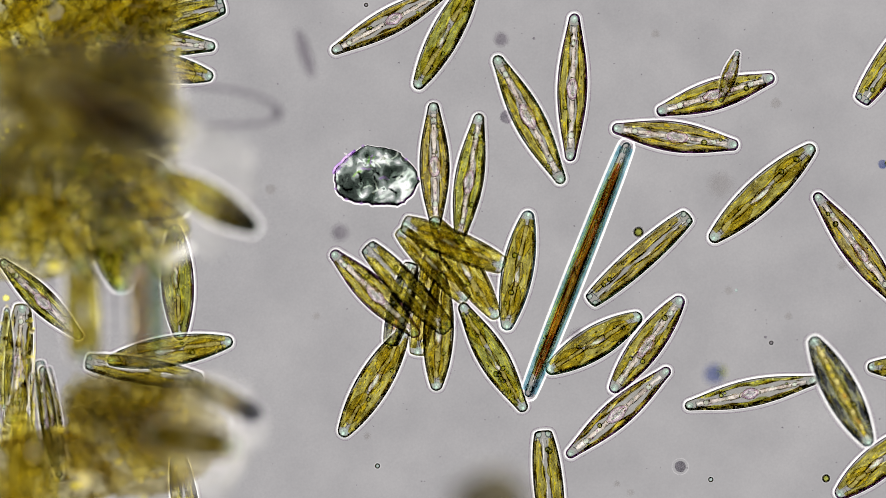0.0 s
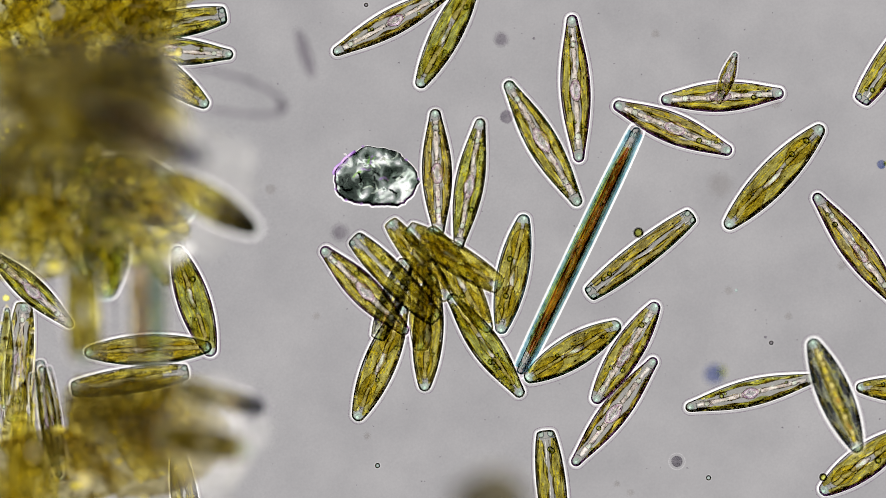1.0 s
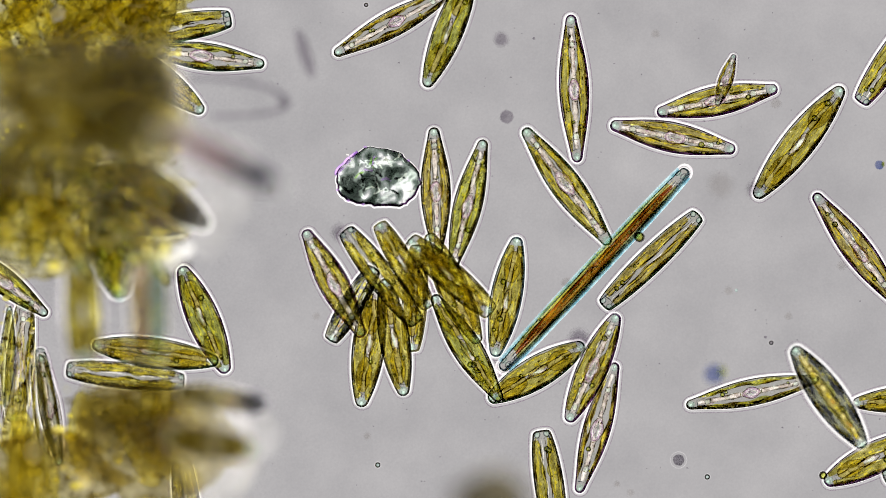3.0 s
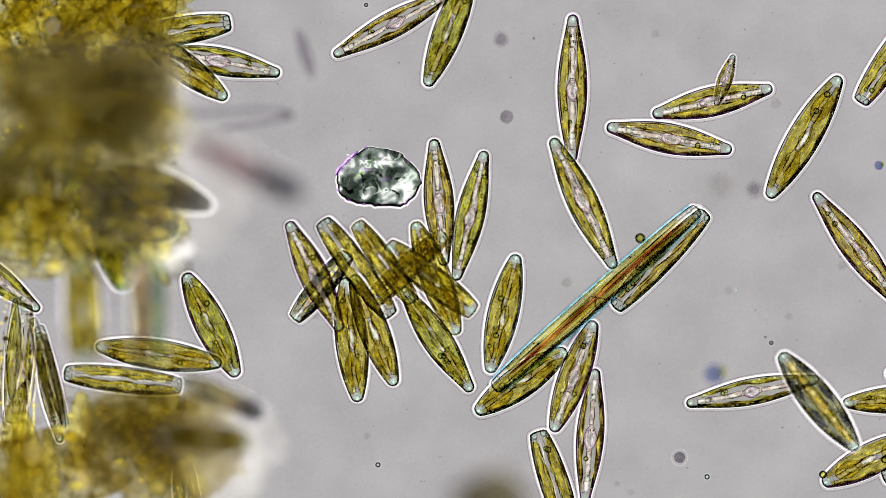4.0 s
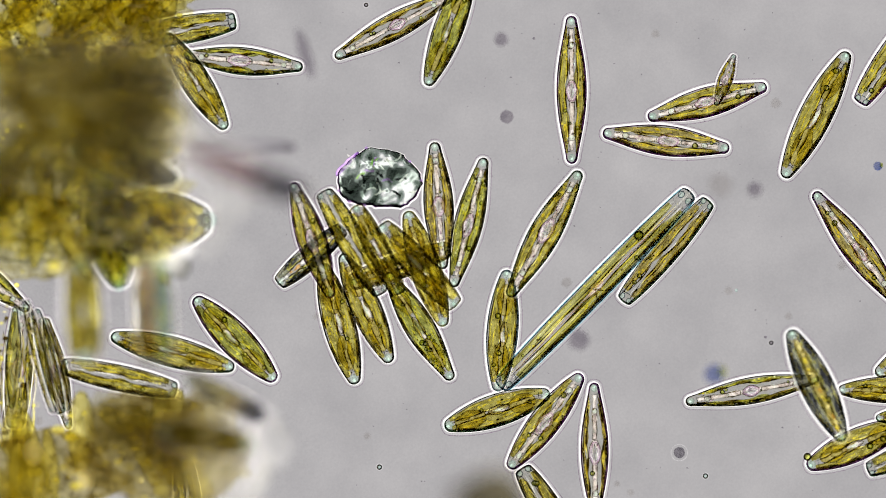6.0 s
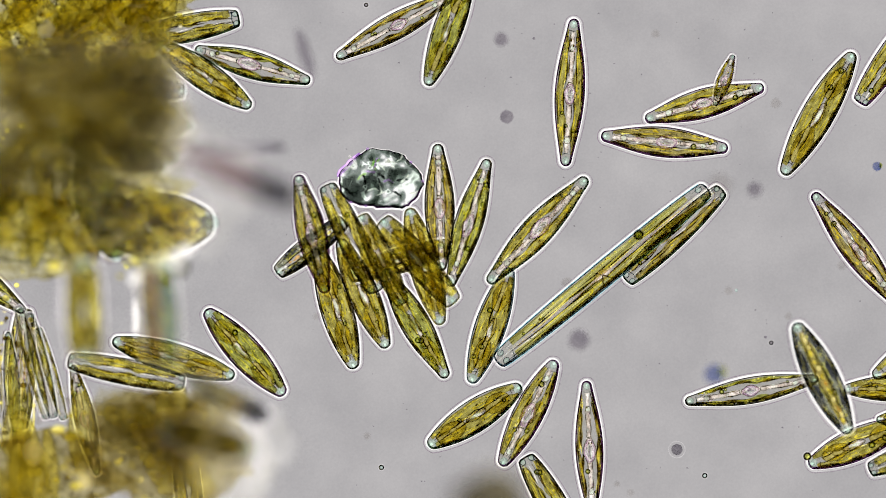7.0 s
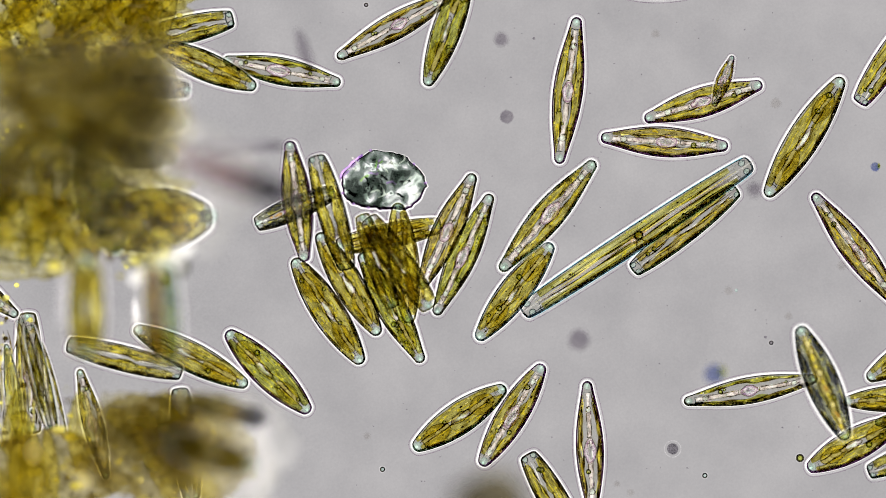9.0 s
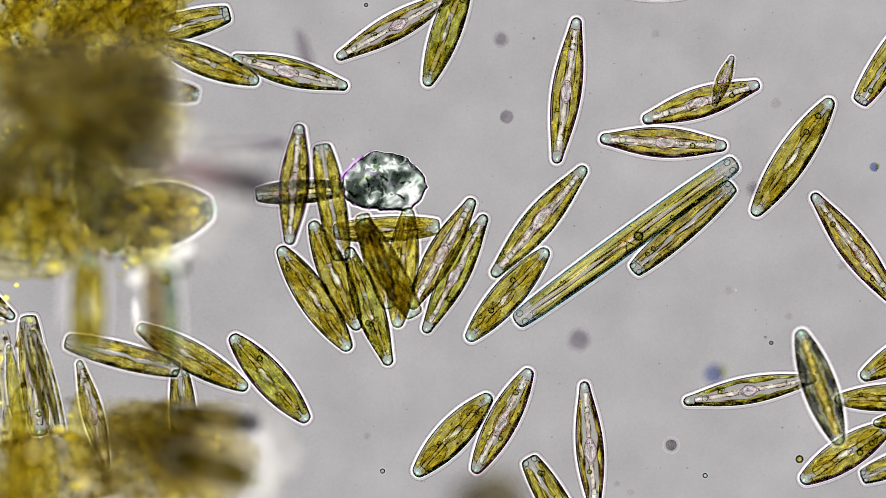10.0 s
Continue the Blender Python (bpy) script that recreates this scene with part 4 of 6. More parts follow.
def mineral_grain():
    grain = tagged(new("mineral_grain"), "greenish grey glassy mineral grain with bright facets", "mineral grain")
    rng = random.Random(11)
    stone = facet_stuff("grain_stone", 8.0, [(0.36, (0.10, 0.13, 0.11)), (0.68, (0.50, 0.60, 0.52)), (0.46, (0.15, 0.19, 0.16)), (0.50, (0.56, 0.66, 0.58)), (0.56, (0.74, 0.82, 0.78)), (0.61, (1.0, 1.0, 1.0))], (0.56, 0.80))
    under = facet_stuff("grain_underside", 11.0, [(0.40, (0.46, 0.54, 0.48)), (0.60, (1.0, 1.0, 1.0)), (0.50, (0.84, 0.88, 0.86))], (0.58, 0.66), 5.0)
    vein = clear_stuff("grain_vein", (0.9, 0.9, 0.9), (1, 1, 1), 12, body=0.85, body_colour=(0.95, 0.95, 0.90), even=0.5)
    violet_vein = clear_stuff("grain_violet", (0.62, 0.48, 0.78), (0.9, 0.8, 0.95), 12, body=0.45, body_colour=(0.84, 0.64, 0.97), even=0.5)
    lime_vein = clear_stuff("grain_lime", (0.5, 0.7, 0.4), (0.85, 0.95, 0.6), 12, body=0.40, body_colour=(0.74, 0.92, 0.50), even=0.5)
    black = clear_stuff("grain_shadow", (0.04, 0.05, 0.05), (0.30, 0.34, 0.32), 16)
    tips = [(-74, 8), (-70, 26), (-58, 38), (-38, 46), (-14, 46), (-6, 51), (14, 49), (38, 51), (52, 44), (66, 30), (76, 8), (70, -14), (48, -34), (40, -44), (8, -53), (-22, -55), (-48, -36), (-72, -14)]
    ring = []
    for k, (x, y) in enumerate(tips):
        x1, y1 = tips[(k + 1) % len(tips)]
        for j in range(4):
            ring.append(((x + (x1 - x) * j / 4 + rng.uniform(-1.2, 1.2)) * UNIT, -(y + (y1 - y) * j / 4 + rng.uniform(-1.2, 1.2)) * UNIT))
    full, n = [], len(ring)
    for i, (x, y) in enumerate(ring):
        (x0, y0), (x1, y1) = ring[i - 2], ring[(i + 2) % n]
        k = math.hypot(x1 - x0, y1 - y0)
        nx, ny = -(y1 - y0) / k, (x1 - x0) / k
        sign = 1 if x * nx + y * ny > 0 else -1
        full.append((x, y, nx * sign, ny * sign))
    polar = sorted((math.atan2(y, x), math.hypot(x, y)) for x, y in ring)
    bm = bmesh.new()
    bmesh.ops.create_icosphere(bm, subdivisions=4, radius=1)
    for p in bm.verts:
        a, d = math.atan2(p.co.y, p.co.x), math.hypot(p.co.x, p.co.y)
        reach = min(polar, key=lambda q: abs(q[0] - a))[1]
        bump = 0.02 * noise.noise(Vector((p.co.x * 4, p.co.y * 4, p.co.z * 4)))
        p.co = Vector((math.cos(a) * d * reach, math.sin(a) * d * reach, p.co.z * (0.05 if p.co.z > 0 else 0.07) + bump))
    for f in bm.faces:
        f.material_index = 0 if f.calc_center_median().z > 0 else 1
    me = bpy.data.meshes.new("body")
    bm.to_mesh(me)
    bm.free()
    part("body", me, None, grain)
    me.materials.append(stone)
    me.materials.append(under)
    part("edge", solid("edge", *edge_tube(full, -1.0 * UNIT, 1.5 * UNIT, 3 * UNIT, heavy=-0.5)), EDGE_BLUE, grain)
    # the grain's bright optical halo, as a film
    part("slime_film", solid("slime_film", *edge_film(full, 0.3 * UNIT, 2.6 * UNIT, heavy=-0.6)), HALO, grain, "thin bright optical halo along the edge")
    for k in range(24):
        x, y, a = rng.uniform(-56, 48), rng.uniform(-34, 32), rng.choice((0.4, 1.3, 2.2, 2.7)) + rng.uniform(-0.3, 0.3)
        pts = []
        for j in range(7):
            pts.append((x * UNIT, y * UNIT, 0.075))
            x, y, a = x + 3.6 * math.cos(a), y + 3.6 * math.sin(a), a + rng.uniform(-0.6, 0.6)
        part("vein", solid("vein", *rod(pts, [0.3 * UNIT] + [rng.uniform(0.5, 2.4) * UNIT for _ in range(5)] + [0.3 * UNIT])), (vein, black, vein, violet_vein, black, lime_vein, vein)[k % 7], grain)
    # violet sheen on the rim, painted with coloured beads and glint balls
    part("violet_rim", solid("violet_rim", *edge_tube([p for p in full if p[0] < -0.12 and p[1] > 0.0], 2.0 * UNIT, 2.6 * UNIT, 1.5 * UNIT, 6)), violet_vein, grain, "violet gleam along the rim")
    for p in [full[i] for i in (3, 9, 14, 41, 47, 60)]:
        part("rim_glint", solid("rim_glint", *ball(p[0], p[1], 0.05, 3.2 * UNIT, 2.6 * UNIT, 1.5 * UNIT, 5, 8)), violet_vein, grain)
    return grain


grain = mineral_grain()


# ---- a clear chip that drifts in over the clump ----
def crystal_chip():
    chip = tagged(new("crystal_chip"), "small bright white and blue crystal chip on the clump", "crystal")
    base = [(-15, -10), (4, -16), (16, -5), (11, 15), (-8, 11)]
    verts = [(x * UNIT, y * UNIT, -0.03) for x, y in base] + [(x * 0.7 * UNIT, y * 0.7 * UNIT, 0.03) for x, y in base]
    faces = [tuple(reversed(range(5))), tuple(range(5, 10))] + [(i, (i + 1) % 5, (i + 1) % 5 + 5, i + 5) for i in range(5)]
    part("body", solid("body", verts, faces, False), WHITE, chip)
    part("facet", solid("facet", *lens(24 * UNIT, 6 * UNIT, 5 * UNIT, "blunt", 10, 6, y=8 * UNIT, z=0.04)), NAVY, chip, "deep blue facet")
    return chip


chip = crystal_chip()


# ---- specks, bubbles and dust ----
def speck(u, v, r, z, material, label, stretch=1.0, turn=0.0, ringed=False):
    x, y, _ = at(u, v, z)
    R = r * UNIT
    ob = tagged(new("dust_speck"), label, "dust speck", "specks on the slide")
    bm_body = ball(0, 0, 0, R, R * stretch, R * 0.5, 8, 14)
    verts = [(px * (1 + 0.15 * noise.noise(Vector((px / R, py / R, u)))), py * (1 + 0.15 * noise.noise(Vector((py / R, px / R, v)))), pz) for px, py, pz in bm_body[0]]
    part("body", solid("body", verts, bm_body[1]), material, ob)
    if ringed:
        if r < 9:
            part("rim", solid("rim", *ring_bead(0, 0, 0, R, R * 0.34)), EDGE, ob)
        # pale optical halo of the speck, as a film
        part("slime_film", solid("slime_film", *edge_film([(R * math.cos(a), R * math.sin(a), math.cos(a), math.sin(a)) for a in [math.pi * k / 10 for k in range(20)]], R * 0.4, R * 0.4 + 1.3 * UNIT)), THIN_HALO, ob)
    if material is INDIGO:
        part("fringe", solid("fringe", *ball(R * 0.85, R * 0.2, -R * 0.2, R * 0.35, R * 0.6, R * 0.4, 6, 10)), DROP, ob, "yellowish fringe")
    ob.matrix_basis = pose(x, y, z, 0, 0, turn)
    return ob


SOFT = "soft grey out-of-focus dust speck over the slide"
speck(887, 70, 12, 0.45, GREY, SOFT)
speck(540, 95, 11, 0.75, GREY, "blurred grey rod-shaped fibre over the slide", 4.0, 18)
speck(1264, 662, 17, 0.75, INDIGO, "blurred indigo and yellow dust speck over the slide")
speck(1373, 183, 9, 0.28, FAINT, SOFT)
speck(1275, 328, 20, 0.8, FAINT, SOFT)
speck(868, 900, 60, 2.2, DUSK, "large dark blurred lump at the edge of the drop")
speck(1025, 602, 18, 0.6, GREY, SOFT)
speck(897, 207, 12, 0.22, GREY, SOFT)
speck(602, 412, 14, 0.6, GREY, SOFT)
speck(1336, 336, 13, 0.6, GREY, SOFT)
speck(479, 336, 9, 0.30, FAINT, SOFT)
speck(1003, 500, 9, 0.30, FAINT, SOFT)
RING = "faint pale out-of-focus disc of a tiny bubble"
for u, v, r in ((1290, 515, 7), (1092, 857, 5), (1116, 872, 6), (650, 772, 6), (1490, 470, 8), (1160, 60, 7), (1395, 560, 6), (560, 560, 6)):
    speck(u, v, r, 0.30, FAINT, RING)
CLEAR = "tiny clear round bubble with a dark rim"
speck(1303, 514, 3, 0.10, CAP, CLEAR)
speck(1365, 607, 3, 0.10, GREY, CLEAR, ringed=True)
speck(1355, 597, 2.5, 0.10, GREY, CLEAR)
speck(648, 9, 3, 0.10, GREY, CLEAR, ringed=True)
speck(945, 68, 2.5, 0.10, GREY, CLEAR)
spot = speck(0, 0, 10, 0.20, SOOT, "dark round speck with a pale halo", ringed=True)
bubble_a = speck(0, 0, 3.6, 0.10, CAP, CLEAR, ringed=True)
bubble_b = speck(0, 0, 3.6, 0.10, CAP, CLEAR, ringed=True)
bubble_c = speck(0, 0, 5.5, 0.12, DROP, CLEAR, ringed=True)
rod_drop = speck(0, 0, 7, 0.22, DROP, CLEAR, ringed=True)
violet = speck(0, 0, 8, 0.20, INDIGO, "small violet speck with a pale yellow side")


def fine_dust():
    """The many tiny grains, too many to count."""
    rng = random.Random(5)
    pieces = []
    for _ in range(150):
        u, v = rng.uniform(460, 1560), rng.uniform(10, 870)
        x, y, _z = at(u, v, 0.10)
        r = rng.choice((0.7, 0.8, 1.0, 1.3)) * UNIT
        pieces.append(ball(x, y, 0.040 + r * 0.5, r * rng.uniform(0.8, 1.6), r, r * 0.6, 4, 6))
    ob = new("fine_dust", joined("fine_dust", pieces))
    ob.data.materials.append(GREY)
    return tagged(ob, "fine grey dust scattered over the glass slide", "dust", kind="stuff")


fine_dust()


# ---- the fine filament ----
def filament():
    pts = [(-150, 34), (-110, 36), (-60, 33), (-20, 25), (8, 12), (14, 0), (6, -12), (-20, -20), (-70, -26), (-120, -30)]
    fine = []
    for (x0, y0), (x1, y1) in zip(pts, pts[1:]):
        for j in range(4):
            fine.append(((x0 + (x1 - x0) * j / 4) * UNIT, (y0 + (y1 - y0) * j / 4) * UNIT, 0.0))
    ob = tagged(new("filament"), "thin grey looped filament floating out of focus", "filament")
    part("thread", solid("thread", *rod(fine, 4.0 * UNIT)), GREY, ob)
    part("bend", solid("bend", *ball(10 * UNIT, 0, 0, 9 * UNIT, 11 * UNIT, 6 * UNIT)), GREY, ob)
    return ob


loop_thread = filament()


def drift(thing, length, z, rows):
    """Rows of seconds and the grid places of a cell's two tips (and a roll about its length in degrees, and a height of its own)."""
    keys = []
    for t, u1, v1, u2, v2, *roll in rows:
        h = roll[1] if len(roll) > 1 else z
        (x1, y1, _), (x2, y2, _) = at(u1, v1, h), at(u2, v2, h)
        keys.append((t, pose((x1 + x2) / 2, (y1 + y2) / 2, h, roll[0] if roll else 0, 0, math.degrees(math.atan2(y2 - y1, x2 - x1)))))
    walk(thing, keys)


def slide_by(thing, z, rows):
    """Rows of seconds, a grid place, and a turn and a roll in degrees."""
    keys = []
    for t, u, v, *turn in rows:
        turn = turn + [0, 0]
        x, y, _ = at(u, v, z)
        keys.append((t, pose(x, y, z, turn[1], 0, turn[0])))
    walk(thing, keys)



def motions():
    drift(top_left, 240, 0.10, [(0, 589, 92, 797, -19), (0.5, 592, 94, 800, -17), (1, 592, 94, 799, -16), (1.5, 594, 94, 801, -16), (2, 594, 95, 801, -15), (2.5, 594, 95, 802, -15), (4, 592, 98, 801, -12), (4.5, 594, 98, 802, -12), (5, 594, 98, 802, -12), (5.5, 594, 100, 803, -10), (7, 597, 102, 805, -9), (7.5, 598, 102, 807, -10), (8, 598, 102, 807, -10), (8.5, 598, 102, 807, -10), (9, 598, 102, 806, -11), (9.5, 598, 103, 806, -10), (10, 597, 103, 805, -10)])
    drift(top_pair, 225, 0.15, [(0, 738, 155, 842, -38), (1, 742, 153, 843, -42), (2.5, 753, 152, 838, -50), (4.5, 757, 150, 835, -55), (7.5, 757, 150, 832, -58), (10, 755, 152, 830, -58)])
    drift(right_lean, 255, 0.10, [(0, 1442, 342, 1597, 545), (0.5, 1441, 343, 1596, 546), (1, 1441, 343, 1596, 546), (1.5, 1441, 343, 1596, 546), (2, 1439, 343, 1594, 546), (2.5, 1441, 343, 1596, 546), (4, 1441, 342, 1596, 544), (4.5, 1441, 342, 1596, 544), (5, 1441, 340, 1595, 543), (5.5, 1441, 340, 1595, 543), (7, 1439, 342, 1594, 544), (7.5, 1438, 342, 1592, 544), (8, 1438, 342, 1592, 544), (8.5, 1439, 343, 1594, 545), (9, 1439, 343, 1594, 545), (9.5, 1438, 343, 1592, 545), (10, 1438, 343, 1592, 545)])
    drift(upright, 262, 0.10, [(0, 1017, 22, 1009, 288), (0.5, 1017, 22, 1015, 283), (1, 1012, 26, 1025, 288), (1.5, 1013, 25, 1023, 288), (2, 1013, 29, 1020, 286), (2.5, 1010, 29, 1025, 288), (3.8, 1013, 24, 1013, 284), (4, 1014, 28, 1012, 285), (4.5, 1015, 29, 1007, 286), (5, 1015, 29, 1004, 286), (5.5, 1010, 29, 1014, 286), (7, 1016, 37, 1001, 291), (7.5, 1017, 37, 995, 291), (8, 1019, 37, 992, 289), (8.5, 1021, 35, 992, 288), (9, 1021, 35, 990, 286), (9.5, 1021, 35, 990, 288), (10, 1021, 35, 985, 286)])
    drift(carrier, 218, 0.10, [(0, 1157, 201, 1376, 135), (0.5, 1167, 181, 1392, 153), (1, 1167, 178, 1390, 165), (1.5, 1165, 181, 1389, 168), (2, 1164, 188, 1384, 166), (2.5, 1164, 196, 1381, 160), (4, 1153, 204, 1369, 156), (4.5, 1150, 205, 1366, 156), (5, 1147, 205, 1362, 156), (5.5, 1146, 207, 1361, 154), (7, 1141, 212, 1353, 154), (7.5, 1140, 212, 1352, 156), (8, 1140, 212, 1352, 154), (8.5, 1140, 212, 1350, 153), (9, 1140, 212, 1350, 149), (9.5, 1137, 213, 1347, 149), (10, 1137, 214, 1345, 149)])
    drift(rider, 96, 0.17, [(0, 1306, 91, 1275, 181), (0.5, 1302, 94, 1272, 184), (1, 1302, 94, 1272, 184), (1.5, 1302, 95, 1272, 187), (2, 1301, 94, 1270, 187), (2.5, 1301, 94, 1269, 189), (4, 1299, 96, 1267, 189), (4.5, 1300, 96, 1267, 189), (5, 1300, 96, 1267, 188), (5.5, 1300, 96, 1267, 188), (7, 1298, 97, 1265, 188), (7.5, 1296, 99, 1263, 190), (8, 1296, 99, 1263, 189), (8.5, 1296, 99, 1263, 189), (9, 1297, 99, 1263, 189), (9.5, 1297, 99, 1263, 189), (10, 1297, 99, 1263, 189)])
    drift(crossing, 226, 0.10, [(0, 1084, 227, 1306, 258), (0.5, 1088, 191, 1297, 268), (1, 1088, 185, 1293, 269), (1.5, 1085, 190, 1295, 269), (2, 1083, 200, 1296, 266), (2.5, 1083, 214, 1301, 265), (4, 1075, 225, 1294, 266), (4.5, 1072, 228, 1292, 266), (5, 1071, 232, 1291, 263), (5.5, 1069, 233, 1291, 263), (7, 1066, 241, 1286, 263), (7.5, 1064, 241, 1286, 263), (8, 1064, 241, 1286, 261), (8.5, 1066, 243, 1286, 261), (9, 1066, 244, 1286, 259), (9.5, 1064, 246, 1285, 259), (10, 1063, 246, 1285, 259)])
    drift(gold_right, 250, 0.10, [(0, 1442, 257, 1256, 428), (0.5, 1449, 240, 1270, 413), (1, 1457, 223, 1284, 404), (1.5, 1480, 200, 1300, 381), (2, 1489, 189, 1312, 364), (2.5, 1490, 181, 1321, 361), (2.7, 1488, 167, 1332, 357), (3.8, 1494, 147, 1346, 344), (4, 1485, 138, 1362, 348), (4.5, 1479, 126, 1373, 345), (5, 1490, 110, 1381, 328), (5.5, 1501, 94, 1388, 311), (5.7, 1499, 94, 1389, 312), (6.8, 1504, 97, 1387, 311), (7, 1509, 96, 1388, 307), (7.5, 1511, 98, 1388, 307), (8, 1509, 107, 1379, 313), (8.5, 1498, 127, 1367, 331), (9, 1489, 141, 1359, 345), (9.5, 1482, 158, 1349, 358), (10, 1470, 179, 1336, 378)])
    drift(corner, 190, 0.10, [(0, 1523, 182, 1630, 25), (10, 1520, 184, 1625, 25)])
    drift(long_mover, 255, 0.16, [(0, 877, 99, 996, 325), (0.5, 886, 120, 1011, 340), (1, 897, 145, 1025, 363), (1.5, 906, 162, 1033, 382), (2, 916, 182, 1043, 397), (2.5, 922, 211, 1073, 409), (2.7, 924, 218, 1078, 415), (3.8, 965, 249, 1078, 471), (4, 979, 248, 1086, 472), (4.5, 976, 267, 1065, 498), (5, 979, 275, 1056, 503), (5.5, 991, 285, 1009, 533), (5.7, 1010, 292, 953, 537), (6.8, 1035, 317, 869, 504), (7, 1038, 316, 865, 500), (7.5, 1036, 321, 872, 502), (8, 1037, 310, 874, 494), (8.5, 1045, 298, 882, 485), (9, 1051, 288, 888, 477), (9.5, 1042, 307, 873, 490), (10, 1035, 297, 873, 488)])
    drift(long_rod, 484, 0.12, [(0, 1112, 250, 932, 705, 68), (0.5, 1122, 236, 932, 680, 68), (1, 1128, 228, 920, 660, 66), (1.5, 1138, 238, 908, 658, 64), (2, 1160, 250, 897, 656, 62), (2.5, 1210, 282, 886, 652, 60), (2.7, 1216, 289, 887, 656, 59), (3.8, 1233, 357, 868, 669, 53), (4, 1238, 368, 872, 690, 36), (4.5, 1234, 364, 870, 698, 18), (5, 1228, 357, 878, 694, 14), (5.5, 1222, 350, 886, 690, 8), (5.7, 1216, 350, 890, 684, 6), (6.8, 1244, 334, 879, 656, 4), (7, 1257, 330, 875, 645, 3), (7.5, 1267, 316, 889, 628, 2), (8, 1277, 297, 904, 611, 0), (8.5, 1318, 305, 907, 580, 0), (9, 1334, 285, 920, 557, 0), (9.5, 1315, 284, 911, 571, 0), (10, 1308, 283, 908, 574, 0)])
    drift(beside_rod, 236, 0.10, [(0, 1223, 378, 1040, 538), (0.5, 1228, 378, 1039, 529), (1, 1229, 378, 1038, 525), (1.5, 1229, 380, 1037, 527), (2, 1231, 379, 1042, 525), (2.5, 1234, 379, 1053, 533), (2.7, 1239, 374, 1054, 541), (3.8, 1251, 384, 1084, 556), (4, 1253, 373, 1085, 549), (4.5, 1247, 376, 1087, 555), (5, 1251, 372, 1092, 549), (5.5, 1248, 360, 1099, 542), (5.7, 1253, 356, 1099, 541), (6.8, 1273, 339, 1104, 509), (7, 1278, 336, 1109, 497), (7.5, 1281, 332, 1111, 492), (8, 1293, 328, 1117, 486), (8.5, 1303, 326, 1121, 480), (9, 1304, 335, 1120, 479), (9.5, 1298, 332, 1120, 481), (10, 1298, 327, 1120, 481)])
    drift(oval_mid, 216, 0.10, [(0, 936, 375, 896, 583), (0.5, 933, 375, 896, 582), (1, 928, 383, 886, 588), (1.5, 931, 383, 877, 586), (2, 930, 399, 877, 598), (2.5, 925, 409, 876, 607), (2.7, 917, 411, 881, 621), (3.8, 918, 444, 862, 651), (4, 914, 452, 867, 659), (4.5, 907, 463, 883, 668), (5, 906, 476, 873, 683), (5.5, 903, 481, 883, 688), (5.7, 899, 479, 886, 692), (6.8, 900, 482, 844, 680), (7, 902, 478, 835, 675), (7.5, 900, 479, 835, 676), (8, 929, 483, 844, 668), (8.5, 948, 450, 843, 624), (9, 975, 434, 847, 599), (9.5, 963, 448, 833, 611), (10, 968, 443, 829, 601)])
    drift(gold_low, 196, 0.10, [(0, 1135, 558, 967, 658), (0.5, 1123, 566, 951, 658), (1, 1095, 575, 932, 671), (1.5, 1081, 584, 917, 673), (2, 1065, 588, 904, 679), (2.5, 1053, 600, 889, 677), (2.7, 1046, 604, 880, 691), (3.8, 1004, 621, 844, 723), (4, 1000, 622, 845, 729), (4.5, 981, 648, 839, 766), (5, 984, 670, 805, 744), (5.5, 975, 697, 797, 757), (5.7, 978, 701, 791, 751), (6.8, 934, 679, 769, 784), (7, 922, 684, 759, 789), (7.5, 910, 698, 733, 773), (8, 907, 693, 734, 780), (8.5, 898, 685, 735, 791), (9, 894, 686, 733, 794), (9.5, 874, 700, 719, 815), (10, 869, 699, 734, 842)])
    drift(pair_a, 210, 0.13, [(0, 1206, 528, 1084, 692), (0.5, 1199, 543, 1062, 697), (1, 1162, 539, 1053, 711), (1.5, 1146, 543, 1042, 722), (2, 1126, 546, 1031, 723), (2.5, 1112, 563, 1016, 738), (2.7, 1105, 554, 1012, 742), (3.8, 1061, 572, 982, 762), (4, 1051, 571, 980, 762), (4.5, 1029, 591, 981, 787), (5, 1043, 624, 941, 806), (5.5, 1045, 658, 935, 827), (5.7, 1043, 669, 916, 832), (6.8, 998, 634, 892, 817), (7, 984, 637, 887, 826), (7.5, 977, 660, 858, 831), (8, 975, 655, 855, 827), (8.5, 966, 646, 852, 823), (9, 961, 646, 852, 824), (9.5, 939, 655, 840, 840), (10, 939, 653, 839, 838)])
    drift(pair_b, 240, 0.10, [(0, 1186, 652, 1003, 809), (0.5, 1175, 639, 1003, 805), (1, 1161, 634, 1014, 824), (1.5, 1154, 628, 1019, 829), (2, 1141, 623, 1016, 827), (2.5, 1123, 635, 1010, 844), (2.7, 1109, 634, 1013, 860), (3.8, 1063, 654, 1035, 890), (4, 1054, 654, 1035, 890), (4.5, 1043, 654, 1045, 889), (5, 1048, 655, 1031, 889), (5.5, 1047, 674, 1047, 909), (5.7, 1053, 681, 1053, 916), (6.8, 1040, 677, 1050, 911), (7, 1038, 677, 1048, 911), (7.5, 1038, 677, 1050, 912), (8, 1039, 677, 1051, 912), (8.5, 1039, 677, 1050, 912), (9, 1039, 677, 1049, 912), (9.5, 1036, 679, 1051, 914), (10, 1034, 677, 1054, 912)])
